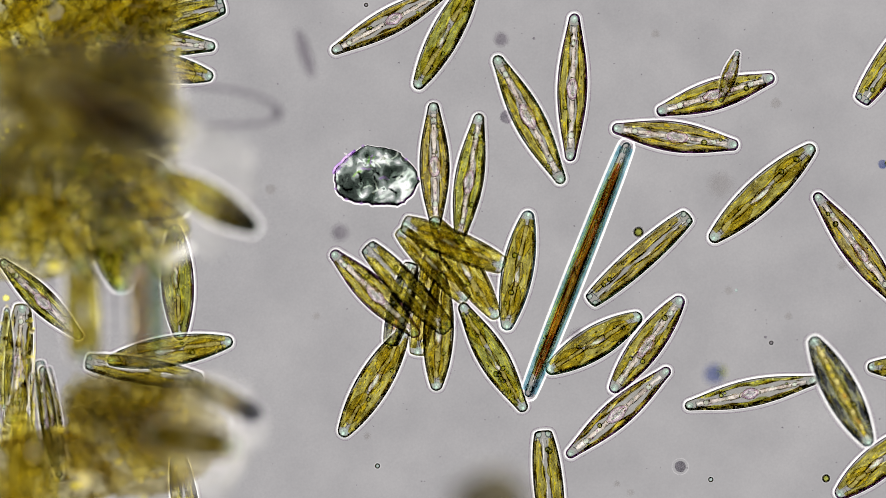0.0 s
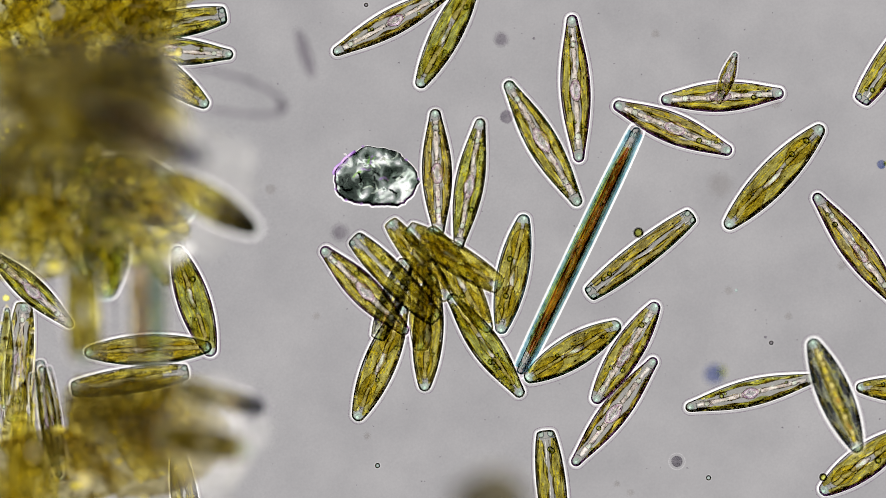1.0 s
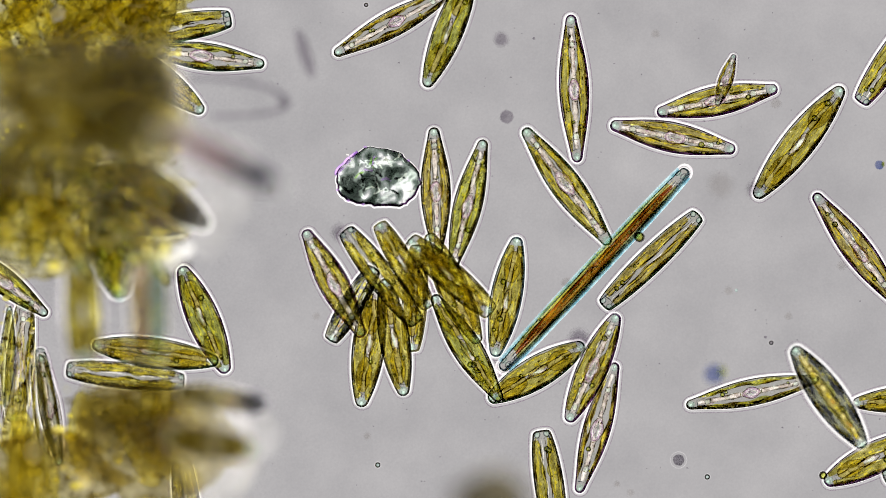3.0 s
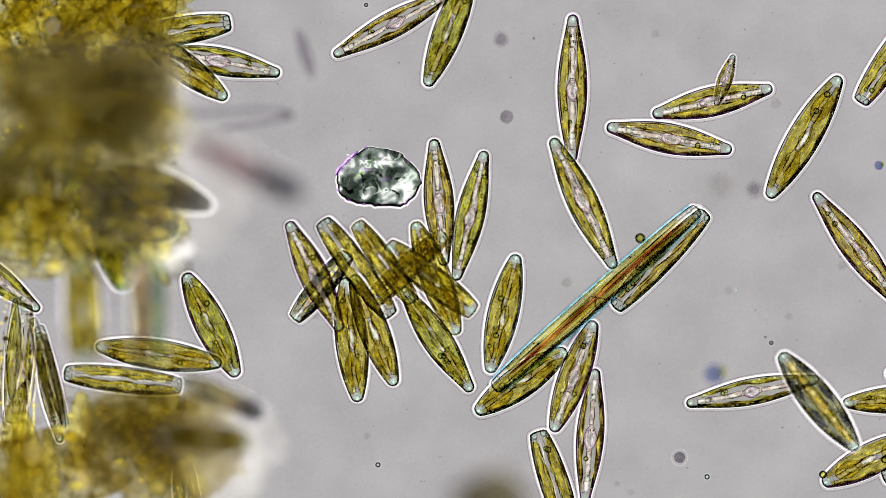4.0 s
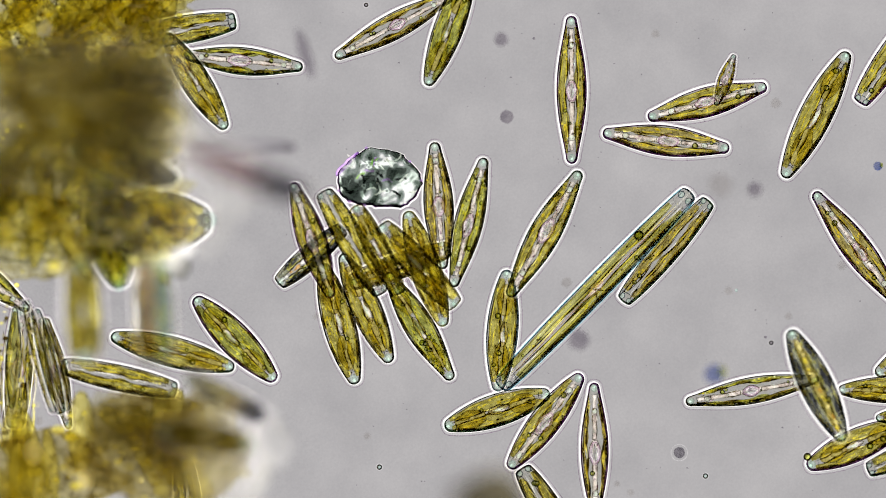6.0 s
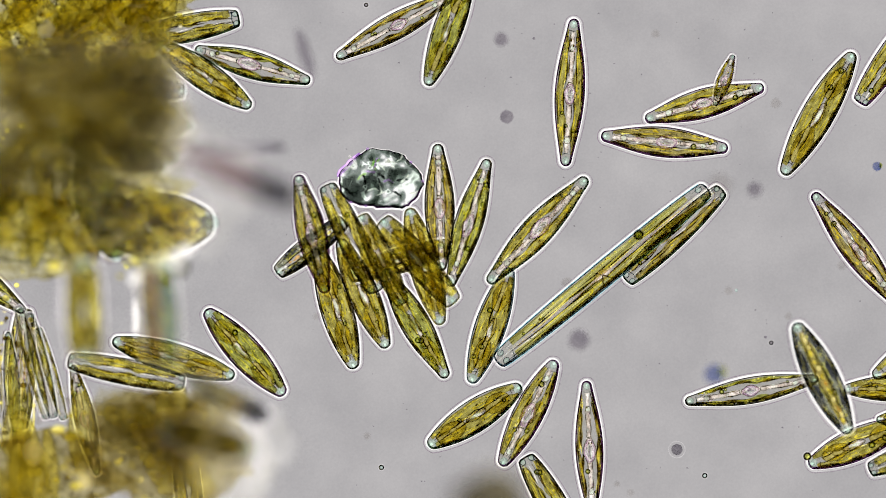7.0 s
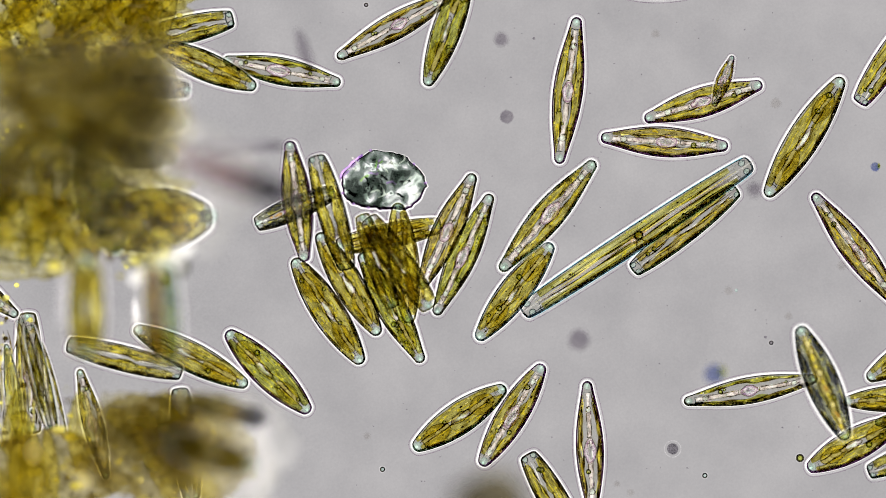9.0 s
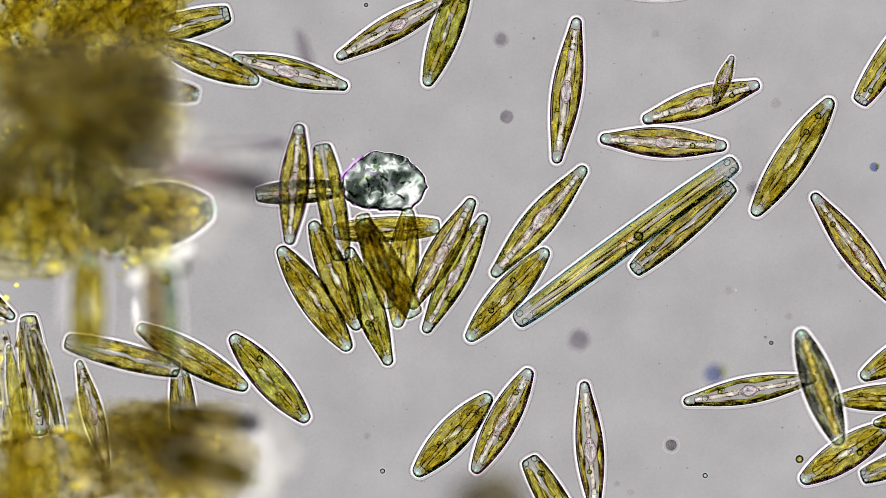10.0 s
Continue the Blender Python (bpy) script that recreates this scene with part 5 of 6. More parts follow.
    drift(bottom_edge, 200, 0.10, [(0, 961, 764, 981, 959), (0.5, 959, 763, 980, 958), (1, 965, 763, 987, 959), (1.5, 967, 763, 989, 958), (2, 965, 763, 987, 958), (2.5, 958, 764, 980, 959), (4, 952, 765, 1013, 951), (4.5, 940, 771, 1015, 954), (5, 912, 799, 1001, 971), (5.5, 918, 838, 1020, 1000), (7, 930, 810, 1029, 979), (7.5, 930, 808, 1028, 980), (8, 932, 805, 1031, 977), (8.5, 932, 804, 1031, 976), (9, 933, 804, 1033, 976), (9.5, 935, 811, 1035, 982), (10, 935, 811, 1036, 981)])
    drift(flat_right, 240, 0.10, [(0, 1212, 720, 1447, 672), (1, 1213, 723, 1447, 668), (2.5, 1213, 720, 1450, 670), (4.5, 1210, 715, 1455, 670), (7.5, 1210, 712, 1450, 670), (10, 1210, 712, 1445, 670)])
    drift(tilt_right, 216, 0.26, [(0, 1439, 601, 1538, 785), (0.5, 1441, 615, 1534, 805), (1, 1437, 604, 1519, 797), (1.5, 1418, 607, 1513, 794), (2, 1403, 612, 1515, 790), (2.5, 1406, 616, 1526, 789), (2.7, 1407, 612, 1530, 791), (3.8, 1383, 629, 1522, 796), (4, 1383, 628, 1515, 794), (4.5, 1383, 626, 1510, 796), (5, 1382, 606, 1500, 783), (5.5, 1390, 587, 1493, 771), (5.7, 1392, 587, 1492, 779), (6.8, 1410, 576, 1502, 776), (7, 1410, 577, 1501, 763), (7.5, 1415, 578, 1501, 766), (8, 1417, 580, 1496, 770), (8.5, 1412, 584, 1496, 771), (9, 1417, 584, 1496, 773), (9.5, 1414, 590, 1494, 779), (10, 1417, 590, 1485, 782)])
    drift(low_right, 190, 0.12, [(0, 1481, 879, 1626, 759), (0.5, 1493, 882, 1643, 767), (1, 1452, 873, 1607, 763), (1.5, 1447, 863, 1605, 762), (2, 1451, 853, 1613, 762), (2.5, 1463, 852, 1628, 770), (4, 1457, 856, 1624, 771), (4.5, 1453, 858, 1621, 771), (5, 1440, 842, 1608, 761), (5.5, 1431, 830, 1598, 754), (7, 1434, 822, 1603, 749), (7.5, 1434, 824, 1604, 752), (8, 1428, 824, 1596, 747), (8.5, 1430, 826, 1596, 744), (9, 1431, 830, 1596, 743), (9.5, 1427, 844, 1588, 751), (10, 1419, 852, 1576, 753)])
    drift(edge_right, 200, 0.12, [(0, 1535, 650, 1735, 655), (0.5, 1527, 661, 1727, 669), (1, 1515, 686, 1715, 696), (1.5, 1507, 715, 1707, 716), (2, 1507, 719, 1706, 711), (2.5, 1513, 714, 1712, 697), (4, 1492, 714, 1691, 701), (4.5, 1487, 712, 1687, 700), (5, 1484, 705, 1684, 699), (5.5, 1482, 695, 1682, 695), (7, 1493, 689, 1693, 685), (7.5, 1496, 697, 1696, 692), (8, 1495, 711, 1695, 703), (8.5, 1493, 715, 1693, 706), (9, 1493, 711, 1693, 699), (9.5, 1487, 715, 1687, 705), (10, 1476, 708, 1676, 700)])
    drift(c_up_a, 225, 0.14, [(0, 767, 181, 771, 406), (0.5, 765, 182, 771, 408), (1, 770, 192, 777, 419), (1.5, 773, 201, 779, 426), (2, 773, 205, 778, 430), (2.5, 769, 216, 773, 439), (3.8, 766, 244, 782, 465), (4, 768, 248, 786, 469), (4.5, 763, 254, 785, 474), (5, 765, 259, 785, 476), (5.5, 767, 257, 785, 471), (7, 775, 259, 781, 476), (7.5, 779, 261, 782, 479), (8, 782, 265, 755, 474), (8.5, 826, 294, 768, 494), (9, 835, 315, 747, 505), (9.5, 849, 339, 750, 531), (10, 837, 353, 727, 546)])
    drift(c_up_b, 235, 0.15, [(0, 849, 202, 812, 432), (0.5, 848, 202, 810, 431), (1, 851, 212, 811, 439), (1.5, 854, 224, 809, 450), (2, 856, 232, 805, 457), (2.5, 855, 239, 799, 464), (4, 858, 268, 807, 496), (4.5, 854, 273, 805, 501), (5, 851, 276, 801, 507), (5.5, 855, 276, 803, 511), (7, 864, 281, 796, 508), (7.5, 864, 287, 791, 512), (8, 863, 292, 780, 514), (8.5, 870, 322, 783, 543), (9, 870, 342, 770, 560), (9.5, 872, 367, 755, 575), (10, 860, 379, 751, 591)])
    drift(c_left_a, 215, 0.18, [(0, 587, 446, 740, 595), (0.5, 580, 448, 731, 598), (1, 570, 440, 720, 590), (1.5, 563, 417, 699, 579), (2, 555, 412, 676, 587), (2.5, 551, 408, 658, 595), (2.7, 547, 407, 652, 595), (3.8, 514, 411, 609, 603), (4, 510, 393, 603, 586), (4.5, 511, 361, 599, 556), (5, 507, 345, 590, 543), (5.5, 512, 333, 590, 533), (5.7, 515, 328, 589, 529), (6.8, 525, 317, 578, 525), (7, 527, 310, 576, 519), (7.5, 518, 299, 558, 511), (8, 510, 285, 546, 497), (8.5, 507, 267, 539, 479), (9, 512, 250, 539, 463), (9.5, 522, 231, 526, 445), (10, 530, 219, 511, 434)])
    drift(c_left_b, 210, 0.2, [(0, 646, 433, 796, 588), (0.5, 639, 428, 789, 580), (1, 624, 419, 774, 569), (1.5, 617, 406, 761, 562), (2, 609, 405, 748, 566), (2.5, 608, 405, 741, 572), (2.7, 611, 406, 743, 574), (3.8, 577, 400, 703, 572), (4, 568, 389, 693, 562), (4.5, 568, 366, 690, 541), (5, 565, 354, 683, 533), (5.5, 567, 343, 680, 526), (6.8, 577, 329, 670, 520), (7, 577, 326, 667, 518), (7.5, 567, 315, 649, 510), (8, 559, 301, 633, 500), (8.5, 557, 285, 622, 488), (9, 558, 273, 615, 480), (9.5, 562, 261, 609, 469), (10, 568, 253, 605, 463)])
    drift(c_low_a, 222, 0.12, [(0, 603, 774, 719, 582), (0.5, 620, 755, 720, 557), (1, 630, 745, 715, 540), (1.5, 642, 734, 717, 525), (2, 644, 724, 708, 511), (2.5, 643, 716, 696, 499), (2.7, 642, 717, 685, 500), (3.8, 632, 722, 620, 505), (4, 633, 710, 611, 493), (4.5, 637, 695, 590, 478), (5, 633, 692, 581, 476), (5.5, 631, 687, 575, 472), (6.8, 627, 660, 565, 447), (7, 627, 653, 564, 441), (7.5, 625, 649, 560, 437), (8, 625, 618, 541, 414), (8.5, 633, 639, 531, 450), (9, 640, 643, 520, 459), (9.5, 630, 633, 504, 450), (10, 618, 620, 495, 438)])
    drift(c_low_b, 210, 0.15, [(0, 772, 692, 780, 482), (0.5, 767, 686, 777, 476), (1, 751, 693, 764, 483), (1.5, 724, 707, 728, 498), (2, 720, 707, 715, 499), (2.5, 722, 698, 708, 491), (2.7, 720, 699, 698, 494), (3.8, 700, 695, 635, 501), (4, 698, 681, 625, 489), (4.5, 703, 654, 610, 467), (5, 697, 651, 607, 462), (5.5, 694, 647, 607, 455), (6.8, 685, 624, 601, 431), (7, 684, 616, 601, 424), (7.5, 680, 609, 598, 416), (8, 662, 572, 571, 383), (8.5, 671, 585, 572, 401), (9, 670, 593, 563, 413), (9.5, 653, 590, 558, 404), (10, 634, 584, 552, 392)])
    drift(c_low_c, 222, 0.13, [(0, 929, 728, 816, 538), (0.5, 932, 714, 811, 528), (1, 925, 703, 795, 521), (1.5, 909, 704, 784, 520), (2, 895, 706, 775, 520), (2.5, 886, 714, 771, 526), (2.7, 886, 713, 770, 526), (3.8, 851, 695, 730, 512), (4, 834, 692, 712, 510), (4.5, 825, 678, 700, 498), (5, 808, 674, 687, 491), (5.5, 800, 672, 683, 487), (6.8, 798, 670, 687, 480), (7, 790, 668, 680, 478), (7.5, 782, 657, 674, 465), (8, 772, 650, 665, 458), (8.5, 765, 638, 658, 448), (9, 746, 640, 639, 450), (9.5, 721, 641, 631, 441), (10, 689, 647, 616, 438)])
    drift(c_mid, 214, 0.17, [(0, 880, 564, 765, 385), (0.5, 874, 577, 762, 392), (1, 868, 590, 760, 400), (1.5, 863, 593, 759, 403), (2, 857, 595, 758, 405), (2.5, 852, 598, 757, 408), (2.7, 850, 607, 757, 415), (3.8, 823, 607, 742, 398), (4, 810, 595, 733, 391), (4.5, 799, 580, 727, 378), (5, 790, 578, 718, 374), (5.5, 786, 578, 715, 371), (6.8, 788, 582, 730, 376), (7, 780, 575, 724, 369), (7.5, 772, 568, 729, 364), (8, 759, 562, 729, 361), (8.5, 744, 565, 719, 365), (9, 724, 565, 704, 367), (9.5, 701, 569, 701, 370), (10, 703, 574, 722, 374)])
    drift(c_across, 152, 0.14, [(0, 690, 612, 729, 465), (0.5, 679, 607, 724, 463), (1, 668, 602, 720, 459), (1.5, 648, 604, 706, 464), (2, 628, 605, 692, 468), (2.5, 608, 607, 679, 473), (3.8, 534, 582, 627, 462), (4, 520, 566, 617, 449), (4.5, 506, 540, 611, 431), (5, 497, 524, 606, 419), (5.5, 494, 512, 606, 411), (7, 490, 484, 610, 391), (7.5, 482, 470, 605, 381), (8, 468, 444, 595, 361), (8.5, 456, 425, 588, 352), (9, 452, 398, 592, 339), (9.5, 450, 372, 599, 340), (10, 452, 345, 604, 335)])
    drift(c_back_a, 175, 0.21, [(0, 708, 408, 824, 530), (0.5, 701, 400, 811, 528), (1, 691, 394, 794, 527), (1.5, 691, 390, 787, 529), (2, 685, 390, 774, 534), (2.5, 685, 396, 767, 545), (4, 631, 397, 730, 533), (4.5, 625, 378, 718, 518), (5, 622, 370, 709, 515), (5.5, 624, 367, 704, 516), (5.7, 626, 365, 704, 515), (7, 640, 385, 710, 535), (7.5, 640, 382, 705, 540), (8, 640, 380, 700, 545), (8.5, 640, 380, 698, 545), (9, 640, 380, 695, 545), (9.5, 640, 380, 692, 545), (10, 640, 380, 690, 545)])
    drift(p_top_a, 190, 0.12, [(0, 398, 9, 215, 61), (0.5, 398, 18, 213, 62), (1, 401, 26, 214, 61), (1.5, 402, 31, 215, 65), (2, 407, 31, 219, 64), (2.5, 410, 31, 222, 63), (4, 409, 40, 221, 71), (4.5, 413, 39, 226, 69), (5, 413, 40, 224, 71), (5.5, 416, 39, 225, 71), (7, 424, 32, 237, 69), (7.5, 425, 35, 240, 73), (8, 425, 31, 241, 71), (8.5, 421, 32, 237, 74), (9, 413, 33, 229, 77), (9.5, 407, 32, 224, 78), (10, 407, 24, 224, 72)])
    drift(p_top_b, 212, 0.12, [(0, 378, 83, 173, 67), (0.5, 399, 86, 192, 72), (1, 412, 97, 202, 85), (1.5, 429, 105, 219, 89), (2, 441, 108, 231, 89), (2.5, 450, 113, 240, 91), (3.8, 491, 116, 288, 78), (4, 493, 130, 291, 89), (4.5, 505, 133, 306, 86), (5, 517, 150, 314, 117), (5.5, 533, 109, 326, 90), (5.7, 531, 110, 329, 95), (6.8, 539, 142, 344, 91), (7, 545, 143, 349, 88), (7.5, 545, 149, 347, 86), (8, 555, 152, 360, 99), (8.5, 578, 150, 382, 101), (9, 598, 146, 400, 107), (9.5, 609, 146, 406, 102), (10, 615, 154, 411, 102)])
    drift(p_top_c, 200, 0.16, [(0, 375, 136, 183, 99), (0.5, 361, 181, 187, 104), (1, 366, 187, 210, 70), (1.5, 352, 205, 197, 86), (2, 347, 207, 194, 86), (2.5, 350, 199, 198, 76), (2.7, 352, 199, 199, 77), (3.8, 390, 182, 233, 64), (4, 400, 174, 242, 57), (4.5, 410, 190, 250, 75), (5, 397, 206, 263, 64), (5.5, 378, 227, 270, 58), (5.7, 381, 228, 290, 60), (6.8, 437, 203, 275, 85), (7, 444, 190, 279, 76), (7.5, 444, 189, 272, 87), (8, 452, 186, 274, 90), (8.5, 458, 166, 273, 77), (9, 457, 157, 265, 75), (9.5, 460, 152, 266, 74), (10, 462, 147, 268, 72)])
    drift(l_up, 205, 0.12, [(0, 309, 398, 319, 601), (0.5, 305, 418, 367, 632), (1, 310, 434, 376, 633), (1.5, 310, 442, 368, 646), (2, 318, 445, 370, 644), (2.5, 319, 458, 388, 655), (4, 327, 483, 420, 668), (4.5, 330, 494, 434, 673), (5, 331, 502, 444, 674), (5.5, 330, 518, 467, 670), (5.7, 334, 522, 476, 669), (6.8, 361, 547, 507, 695), (7, 364, 549, 503, 699), (7.5, 365, 555, 511, 697), (8, 376, 564, 520, 703), (8.5, 387, 575, 534, 711), (9, 403, 589, 546, 728), (9.5, 410, 596, 544, 747), (10, 410, 595, 544, 745)])
    drift(l_flat_a, 225, 0.16, [(0, 412, 604, 190, 640), (0.5, 361, 611, 138, 643), (1, 363, 615, 161, 624), (1.5, 354, 618, 153, 631), (2, 376, 641, 150, 631), (2.5, 387, 645, 161, 615), (3.8, 389, 639, 163, 609), (4, 392, 644, 170, 613), (4.5, 398, 644, 173, 615), (5, 404, 646, 176, 614), (5.5, 418, 648, 178, 614), (5.7, 419, 646, 192, 600), (6.8, 417, 664, 193, 598), (7, 422, 668, 192, 601), (7.5, 424, 668, 195, 601), (8, 428, 672, 201, 598), (8.5, 434, 675, 214, 588), (9, 443, 685, 232, 578), (9.5, 441, 691, 240, 577), (10, 441, 690, 239, 576)])
    drift(l_flat_b, 210, 0.2, [(0, 360, 675, 150, 640), (1, 338, 658, 122, 690), (2.5, 330, 672, 115, 655), (4.5, 320, 688, 108, 660), (5.5, 312, 695, 103, 650), (7.5, 330, 672, 122, 632), (9, 320, 660, 120, 610), (10, 315, 655, 118, 605)])
    drift(l_post_a, 215, 0.12, [(0, 40, 540, 25, 750), (2.5, 45, 535, 25, 745), (5.5, 40, 545, 25, 755), (7.5, 45, 550, 40, 760), (10, 50, 560, 70, 770)])
    drift(l_post_b, 200, 0.18, [(0, 75, 650, 105, 845), (2.5, 72, 640, 105, 835), (5.5, 70, 545, 110, 740), (7.5, 140, 665, 185, 860), (10, 140, 640, 190, 830)])
    drift(l_needle_a, 190, 0.24, [(0, 70, 640, 98, 825), (2.5, 70, 630, 100, 815), (4.5, 68, 560, 112, 742), (5.5, 66, 548, 112, 730), (7.5, 48, 560, 92, 745), (10, 55, 585, 100, 770)])
    drift(l_needle_b, 205, 0.28, [(0, 84, 650, 112, 853), (2.5, 80, 640, 108, 843), (4.5, 52, 540, 104, 738), (5.5, 50, 530, 100, 728), (7.5, 30, 550, 80, 748), (10, 40, 570, 96, 766)])
    drift(l_needle_c, 180, 0.20, [(0, 12, 545, 8, 725), (2.5, 14, 545, 8, 725), (4.5, 30, 525, 22, 705), (5.5, 30, 530, 20, 710), (7.5, 10, 600, 30, 780), (10, 15, 610, 40, 788)])
    drift(l_needle_d, 170, 0.22, [(0, 60, 660, 72, 830), (2.5, 58, 655, 72, 825), (4.5, 76, 570, 124, 733), (5.5, 76, 560, 122, 723), (7.5, 66, 590, 112, 753), (10, 72, 610, 112, 775)])
    drift(l_low, 200, 0.14, [(0, 315, 808, 345, 1005), (2.5, 318, 805, 345, 1000), (5.5, 325, 815, 345, 1010), (7.5, 320, 745, 345, 945), (10, 318, 655, 335, 850)])
    drift(c_back_b, 196, 0.22, [(0, 885, 468, 720, 398), (1, 882, 505, 725, 408), (2.5, 873, 548, 735, 420), (4, 843, 556, 680, 432), (4.5, 825, 549, 668, 415), (5.5, 813, 547, 667, 397), (7, 808, 541, 672, 385), (8, 796, 534, 665, 375), (9, 762, 547, 650, 385), (10, 732, 556, 640, 395)])
    drift(c_vert, 190, 0.11, [(0, 738, 630, 768, 442), (1, 745, 622, 745, 432), (2.5, 770, 628, 728, 440), (2.7, 757, 632, 728, 442), (3.8, 665, 548, 785, 412), (4, 656, 535, 782, 420), (5.5, 625, 505, 790, 440), (7, 625, 485, 790, 438), (8, 615, 460, 782, 418), (9, 605, 435, 772, 400), (10, 598, 410, 770, 402)])
    drift(edge_upper, 190, 0.12, [(0, 1640, 640, 1800, 540), (2.5, 1610, 650, 1770, 550), (4.5, 1562, 668, 1722, 575), (5.5, 1555, 661, 1715, 570), (7.5, 1545, 668, 1705, 575), (9, 1537, 670, 1697, 577), (10, 1525, 669, 1687, 577)])
    drift(edge_small, 120, 0.12, [(0, 1640, 760, 1760, 740), (2.5, 1600, 755, 1720, 740), (4.5, 1568, 748, 1688, 735), (5.5, 1550, 740, 1670, 730), (7.5, 1552, 745, 1670, 735), (10, 1545, 750, 1665, 738)])
    drift(edge_lower, 190, 0.18, [(0, 1600, 880, 1770, 800), (2.5, 1566, 846, 1740, 775), (4.5, 1560, 846, 1735, 775), (5.5, 1536, 832, 1710, 765), (7.5, 1540, 832, 1715, 765), (9, 1538, 836, 1712, 768), (10, 1526, 845, 1700, 778)])
    drift(top_edge, 230, 0.12, [(0, 1050, -75, 1280, -68), (5.5, 1050, -60, 1280, -55), (7.5, 1050, -30, 1280, -32), (10, 1050, -27, 1280, -29)])
    drift(tongue, 200, 0.40, [(0, 215, 512, 190, 315), (1, 189, 524, 185, 325), (2.5, 206, 527, 188, 330), (4.5, 219, 507, 192, 310), (5.5, 215, 522, 192, 325), (7, 205, 450, 150, 265), (10, 205, 440, 150, 255)])
    drift(dark_end, 190, 0.95, [(0, 452, 405, 290, 308), (1, 452, 408, 290, 310), (2, 400, 410, 250, 300, 0, 0.9), (2.5, 372, 408, 230, 290, 0, 0.85), (4.5, 366, 352, 185, 300, 0, 0.6), (5.5, 330, 330, 150, 280, 0, 0.60), (7, 290, 296, 110, 246, 0, 0.65), (8.5, 290, 290, 110, 240, 0, 0.65), (10, 290, 290, 110, 240, 0, 0.65)])
    drift(cone_low, 195, 0.36, [(0, 330, 360, 150, 300), (2.5, 340, 390, 160, 310), (4.5, 300, 408, 130, 340), (5.5, 360, 384, 162, 400), (7, 376, 394, 172, 404), (8.5, 374, 388, 170, 400), (10, 374, 368, 174, 396)])
    drift(strand_a, 165, 1.1, [(0, 144, 470, 150, 632), (5.5, 144, 470, 150, 632), (10, 158, 460, 155, 620)])
    drift(strand_b, 175, 1.1, [(0, 258, 462, 262, 635), (5.5, 264, 462, 270, 635), (7, 276, 470, 288, 640), (10, 282, 470, 290, 640)])
    drift(knob_a, 150, 0.95, [(0, 456, 735, 330, 670), (2.5, 462, 712, 325, 700), (4.5, 456, 735, 330, 670), (7.5, 466, 735, 340, 680), (10, 450, 750, 320, 730)])
    drift(knob_b, 150, 1.3, [(0, 412, 792, 270, 770), (2.5, 450, 800, 305, 775), (4.5, 438, 780, 295, 770), (7.5, 440, 800, 300, 760), (10, 446, 850, 310, 810)])
    drift(needle, 225, 1.9, [(0, 290, 258, 118, 165), (1, 352, 284, 172, 192), (2.5, 440, 312, 255, 220), (4, 530, 345, 335, 250), (5.5, 520, 335, 345, 268), (7.5, 505, 350, 330, 275), (9, 500, 345, 320, 280), (10, 465, 330, 280, 290)])
    drift(stub_a, 110, 0.34, [(0, 285, 150, 178, 140), (5.5, 296, 152, 188, 142), (7, 326, 162, 218, 150), (8.5, 330, 158, 222, 148), (10, 350, 168, 245, 150)])
    drift(stub_b, 110, 0.55, [(0, 278, 205, 170, 200), (5.5, 300, 215, 192, 206), (7, 340, 224, 232, 212), (8.5, 334, 218, 226, 208), (10, 322, 222, 214, 210)])
    drift(stub_c, 100, 0.60, [(0, 270, 250, 172, 245), (5.5, 292, 262, 194, 252), (7, 316, 278, 218, 262), (8.5, 312, 282, 214, 266), (10, 318, 270, 220, 258)])
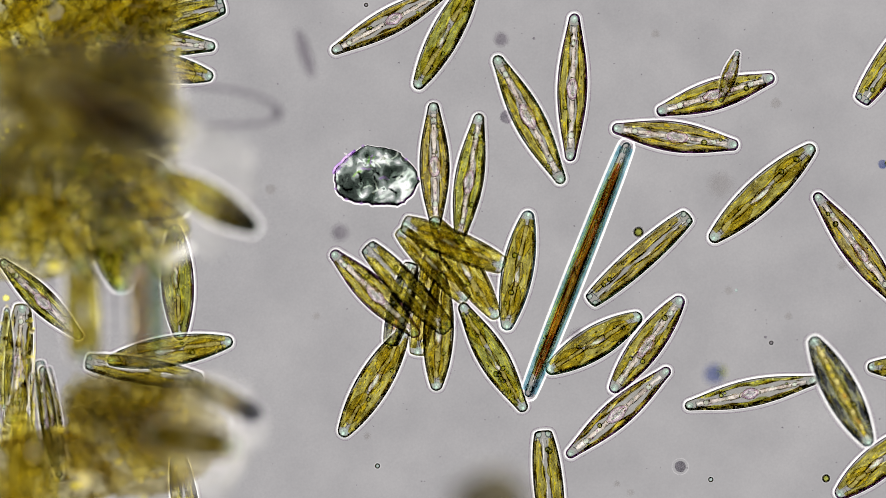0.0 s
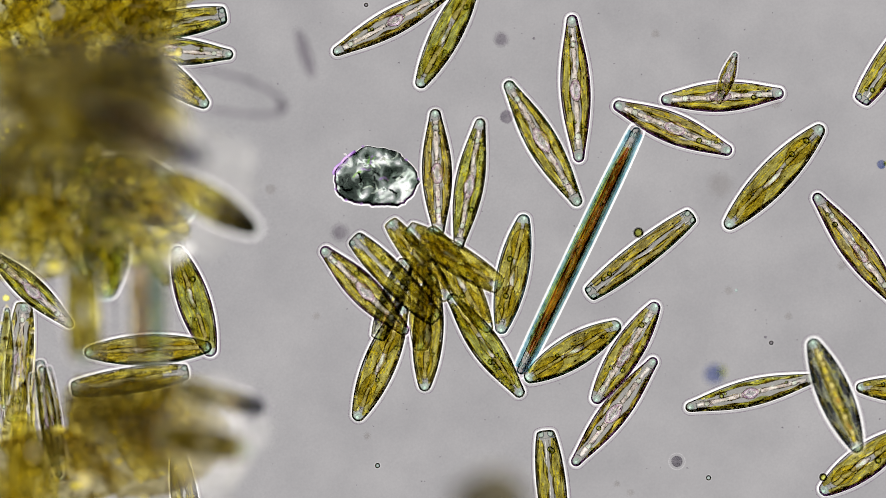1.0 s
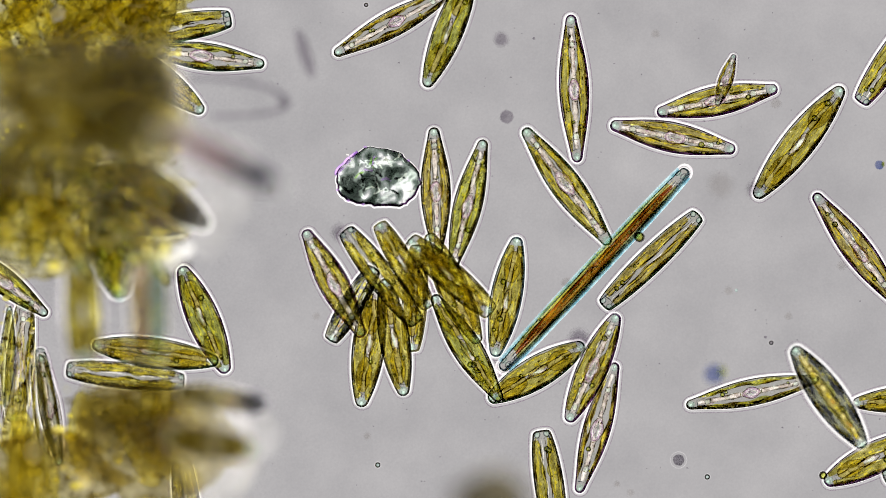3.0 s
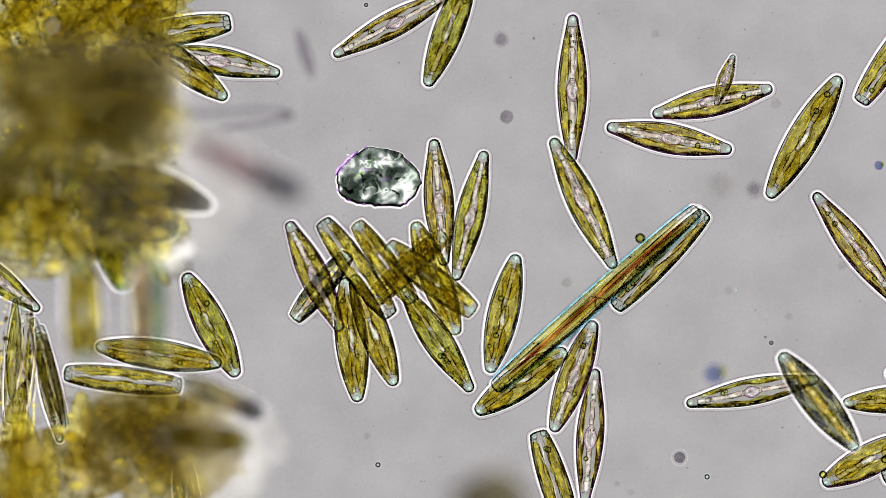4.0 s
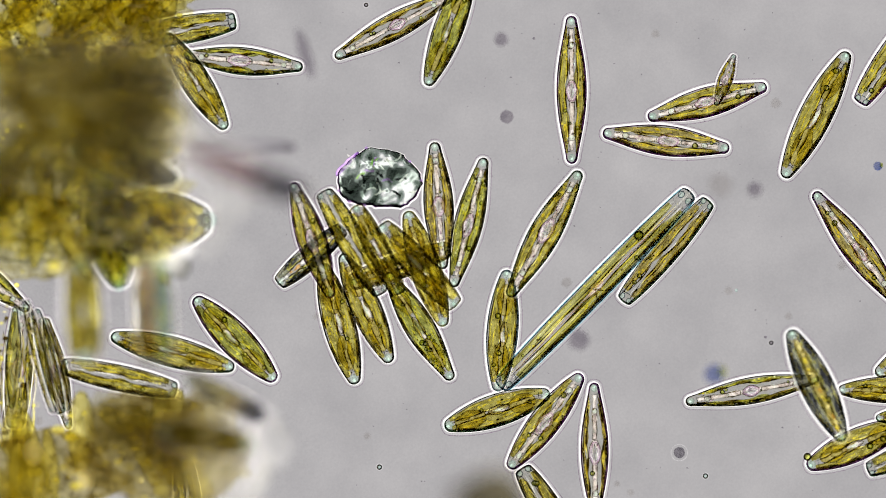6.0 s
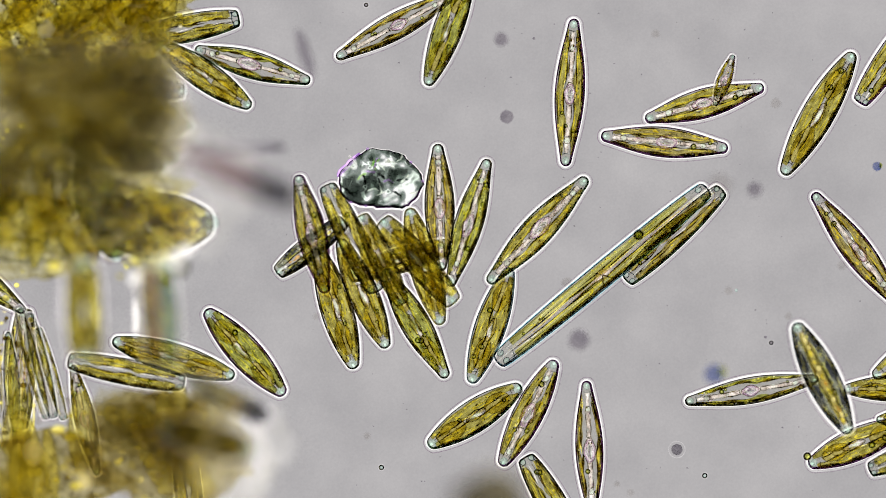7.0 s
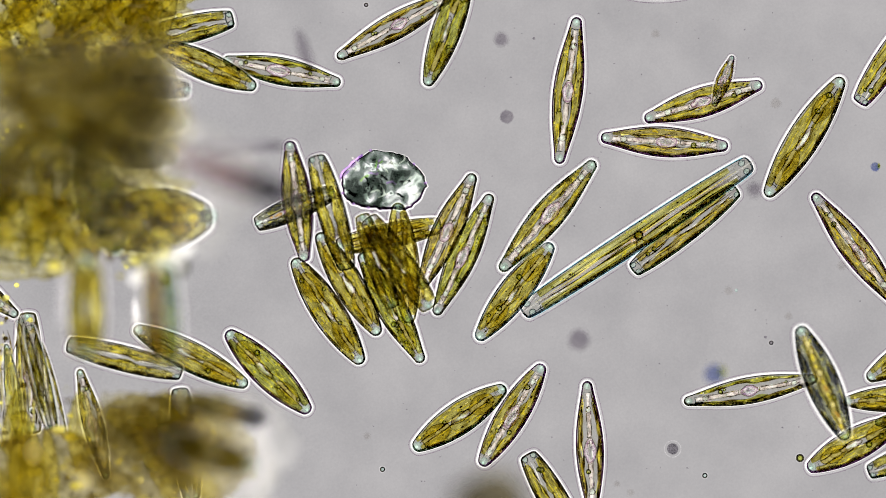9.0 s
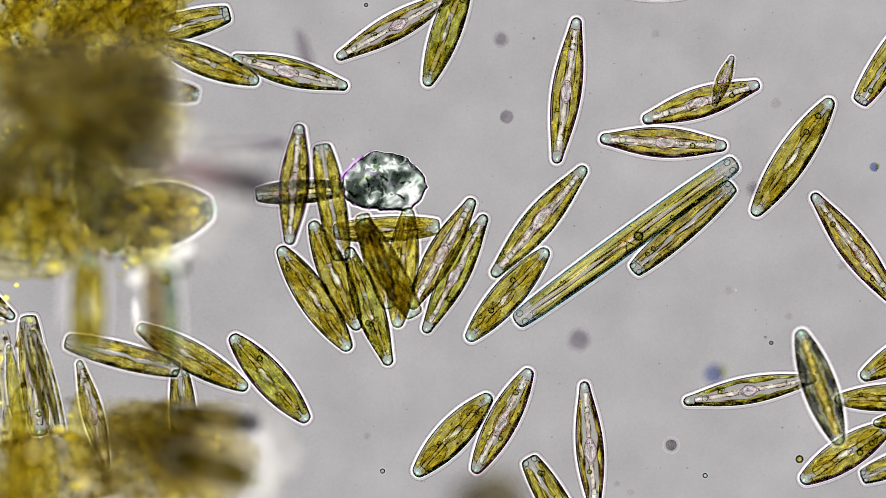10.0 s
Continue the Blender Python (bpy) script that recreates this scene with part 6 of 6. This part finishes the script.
    drift(loose_cell, 200, 0.14, [(0, 145, 600, 0, 460), (1, 128, 578, -20, 445), (2.5, 90, 560, -60, 440), (4.5, 60, 545, -90, 430), (10, 20, 560, -130, 450)])
    slide_by(grain, 0.11, [(0, 666, 313), (1, 666, 314), (2.5, 669, 315), (5.5, 671, 316), (7, 674, 318), (9, 679, 321), (10, 680, 323)])
    slide_by(spot, 0.14, [(0, 1204, 826), (1, 1198, 817), (2.5, 1200, 816), (4.5, 1203, 808), (5.5, 1203, 805), (7, 1198, 796), (8.5, 1192, 796), (10, 1188, 788)])
    slide_by(bubble_a, 0.10, [(0, 668, 825), (4.5, 669, 823), (5.5, 670, 826), (7.5, 676, 828), (10, 677, 834)])
    slide_by(bubble_b, 0.10, [(0, 1258, 849), (1, 1254, 846), (4.5, 1251, 844), (7.5, 1247, 842), (10, 1248, 842)])
    slide_by(bubble_c, 0.12, [(0, 1462, 847), (1, 1457, 845), (2.5, 1457, 842), (4.5, 1456, 838), (5.5, 1430, 810), (7.5, 1428, 808), (9, 1416, 811), (10, 1415, 813)])
    slide_by(rod_drop, 0.22, [(0, 1130, 411), (1, 1130, 412), (2.5, 1131, 418), (4.5, 1133, 422), (5.5, 1131, 418), (7.5, 1130, 416), (10, 1130, 418)])
    slide_by(violet, 0.20, [(0, 1562, 291), (2.5, 1557, 292), (5.5, 1554, 294), (10, 1547, 296)])
    slide_by(loop_thread, 0.9, [(0, 480, 200, -4), (1, 488, 188, -12), (2.5, 490, 180, -8), (4, 500, 205, 5, 68), (5.5, 508, 260, 0, 78), (7.5, 480, 262, 3, 80), (10, 485, 256, 2, 80)])
    slide_by(tuft, 0.60, [(0, 255, 738), (1, 258, 741), (2.6, 268, 748), (3.9, 285, 766), (5.5, 292, 772), (7, 300, 768), (8.5, 304, 770), (10, 312, 785)])
    slide_by(chip, 0.42, [(0, 95, 20, 30), (2.6, 100, 18, 34), (4, 90, 45, 40), (5.3, 75, 48, 28), (7, 78, 50, 20), (8.5, 80, 50, 22), (9.5, 75, 52, 40), (10, 68, 52, 55)])


motions()
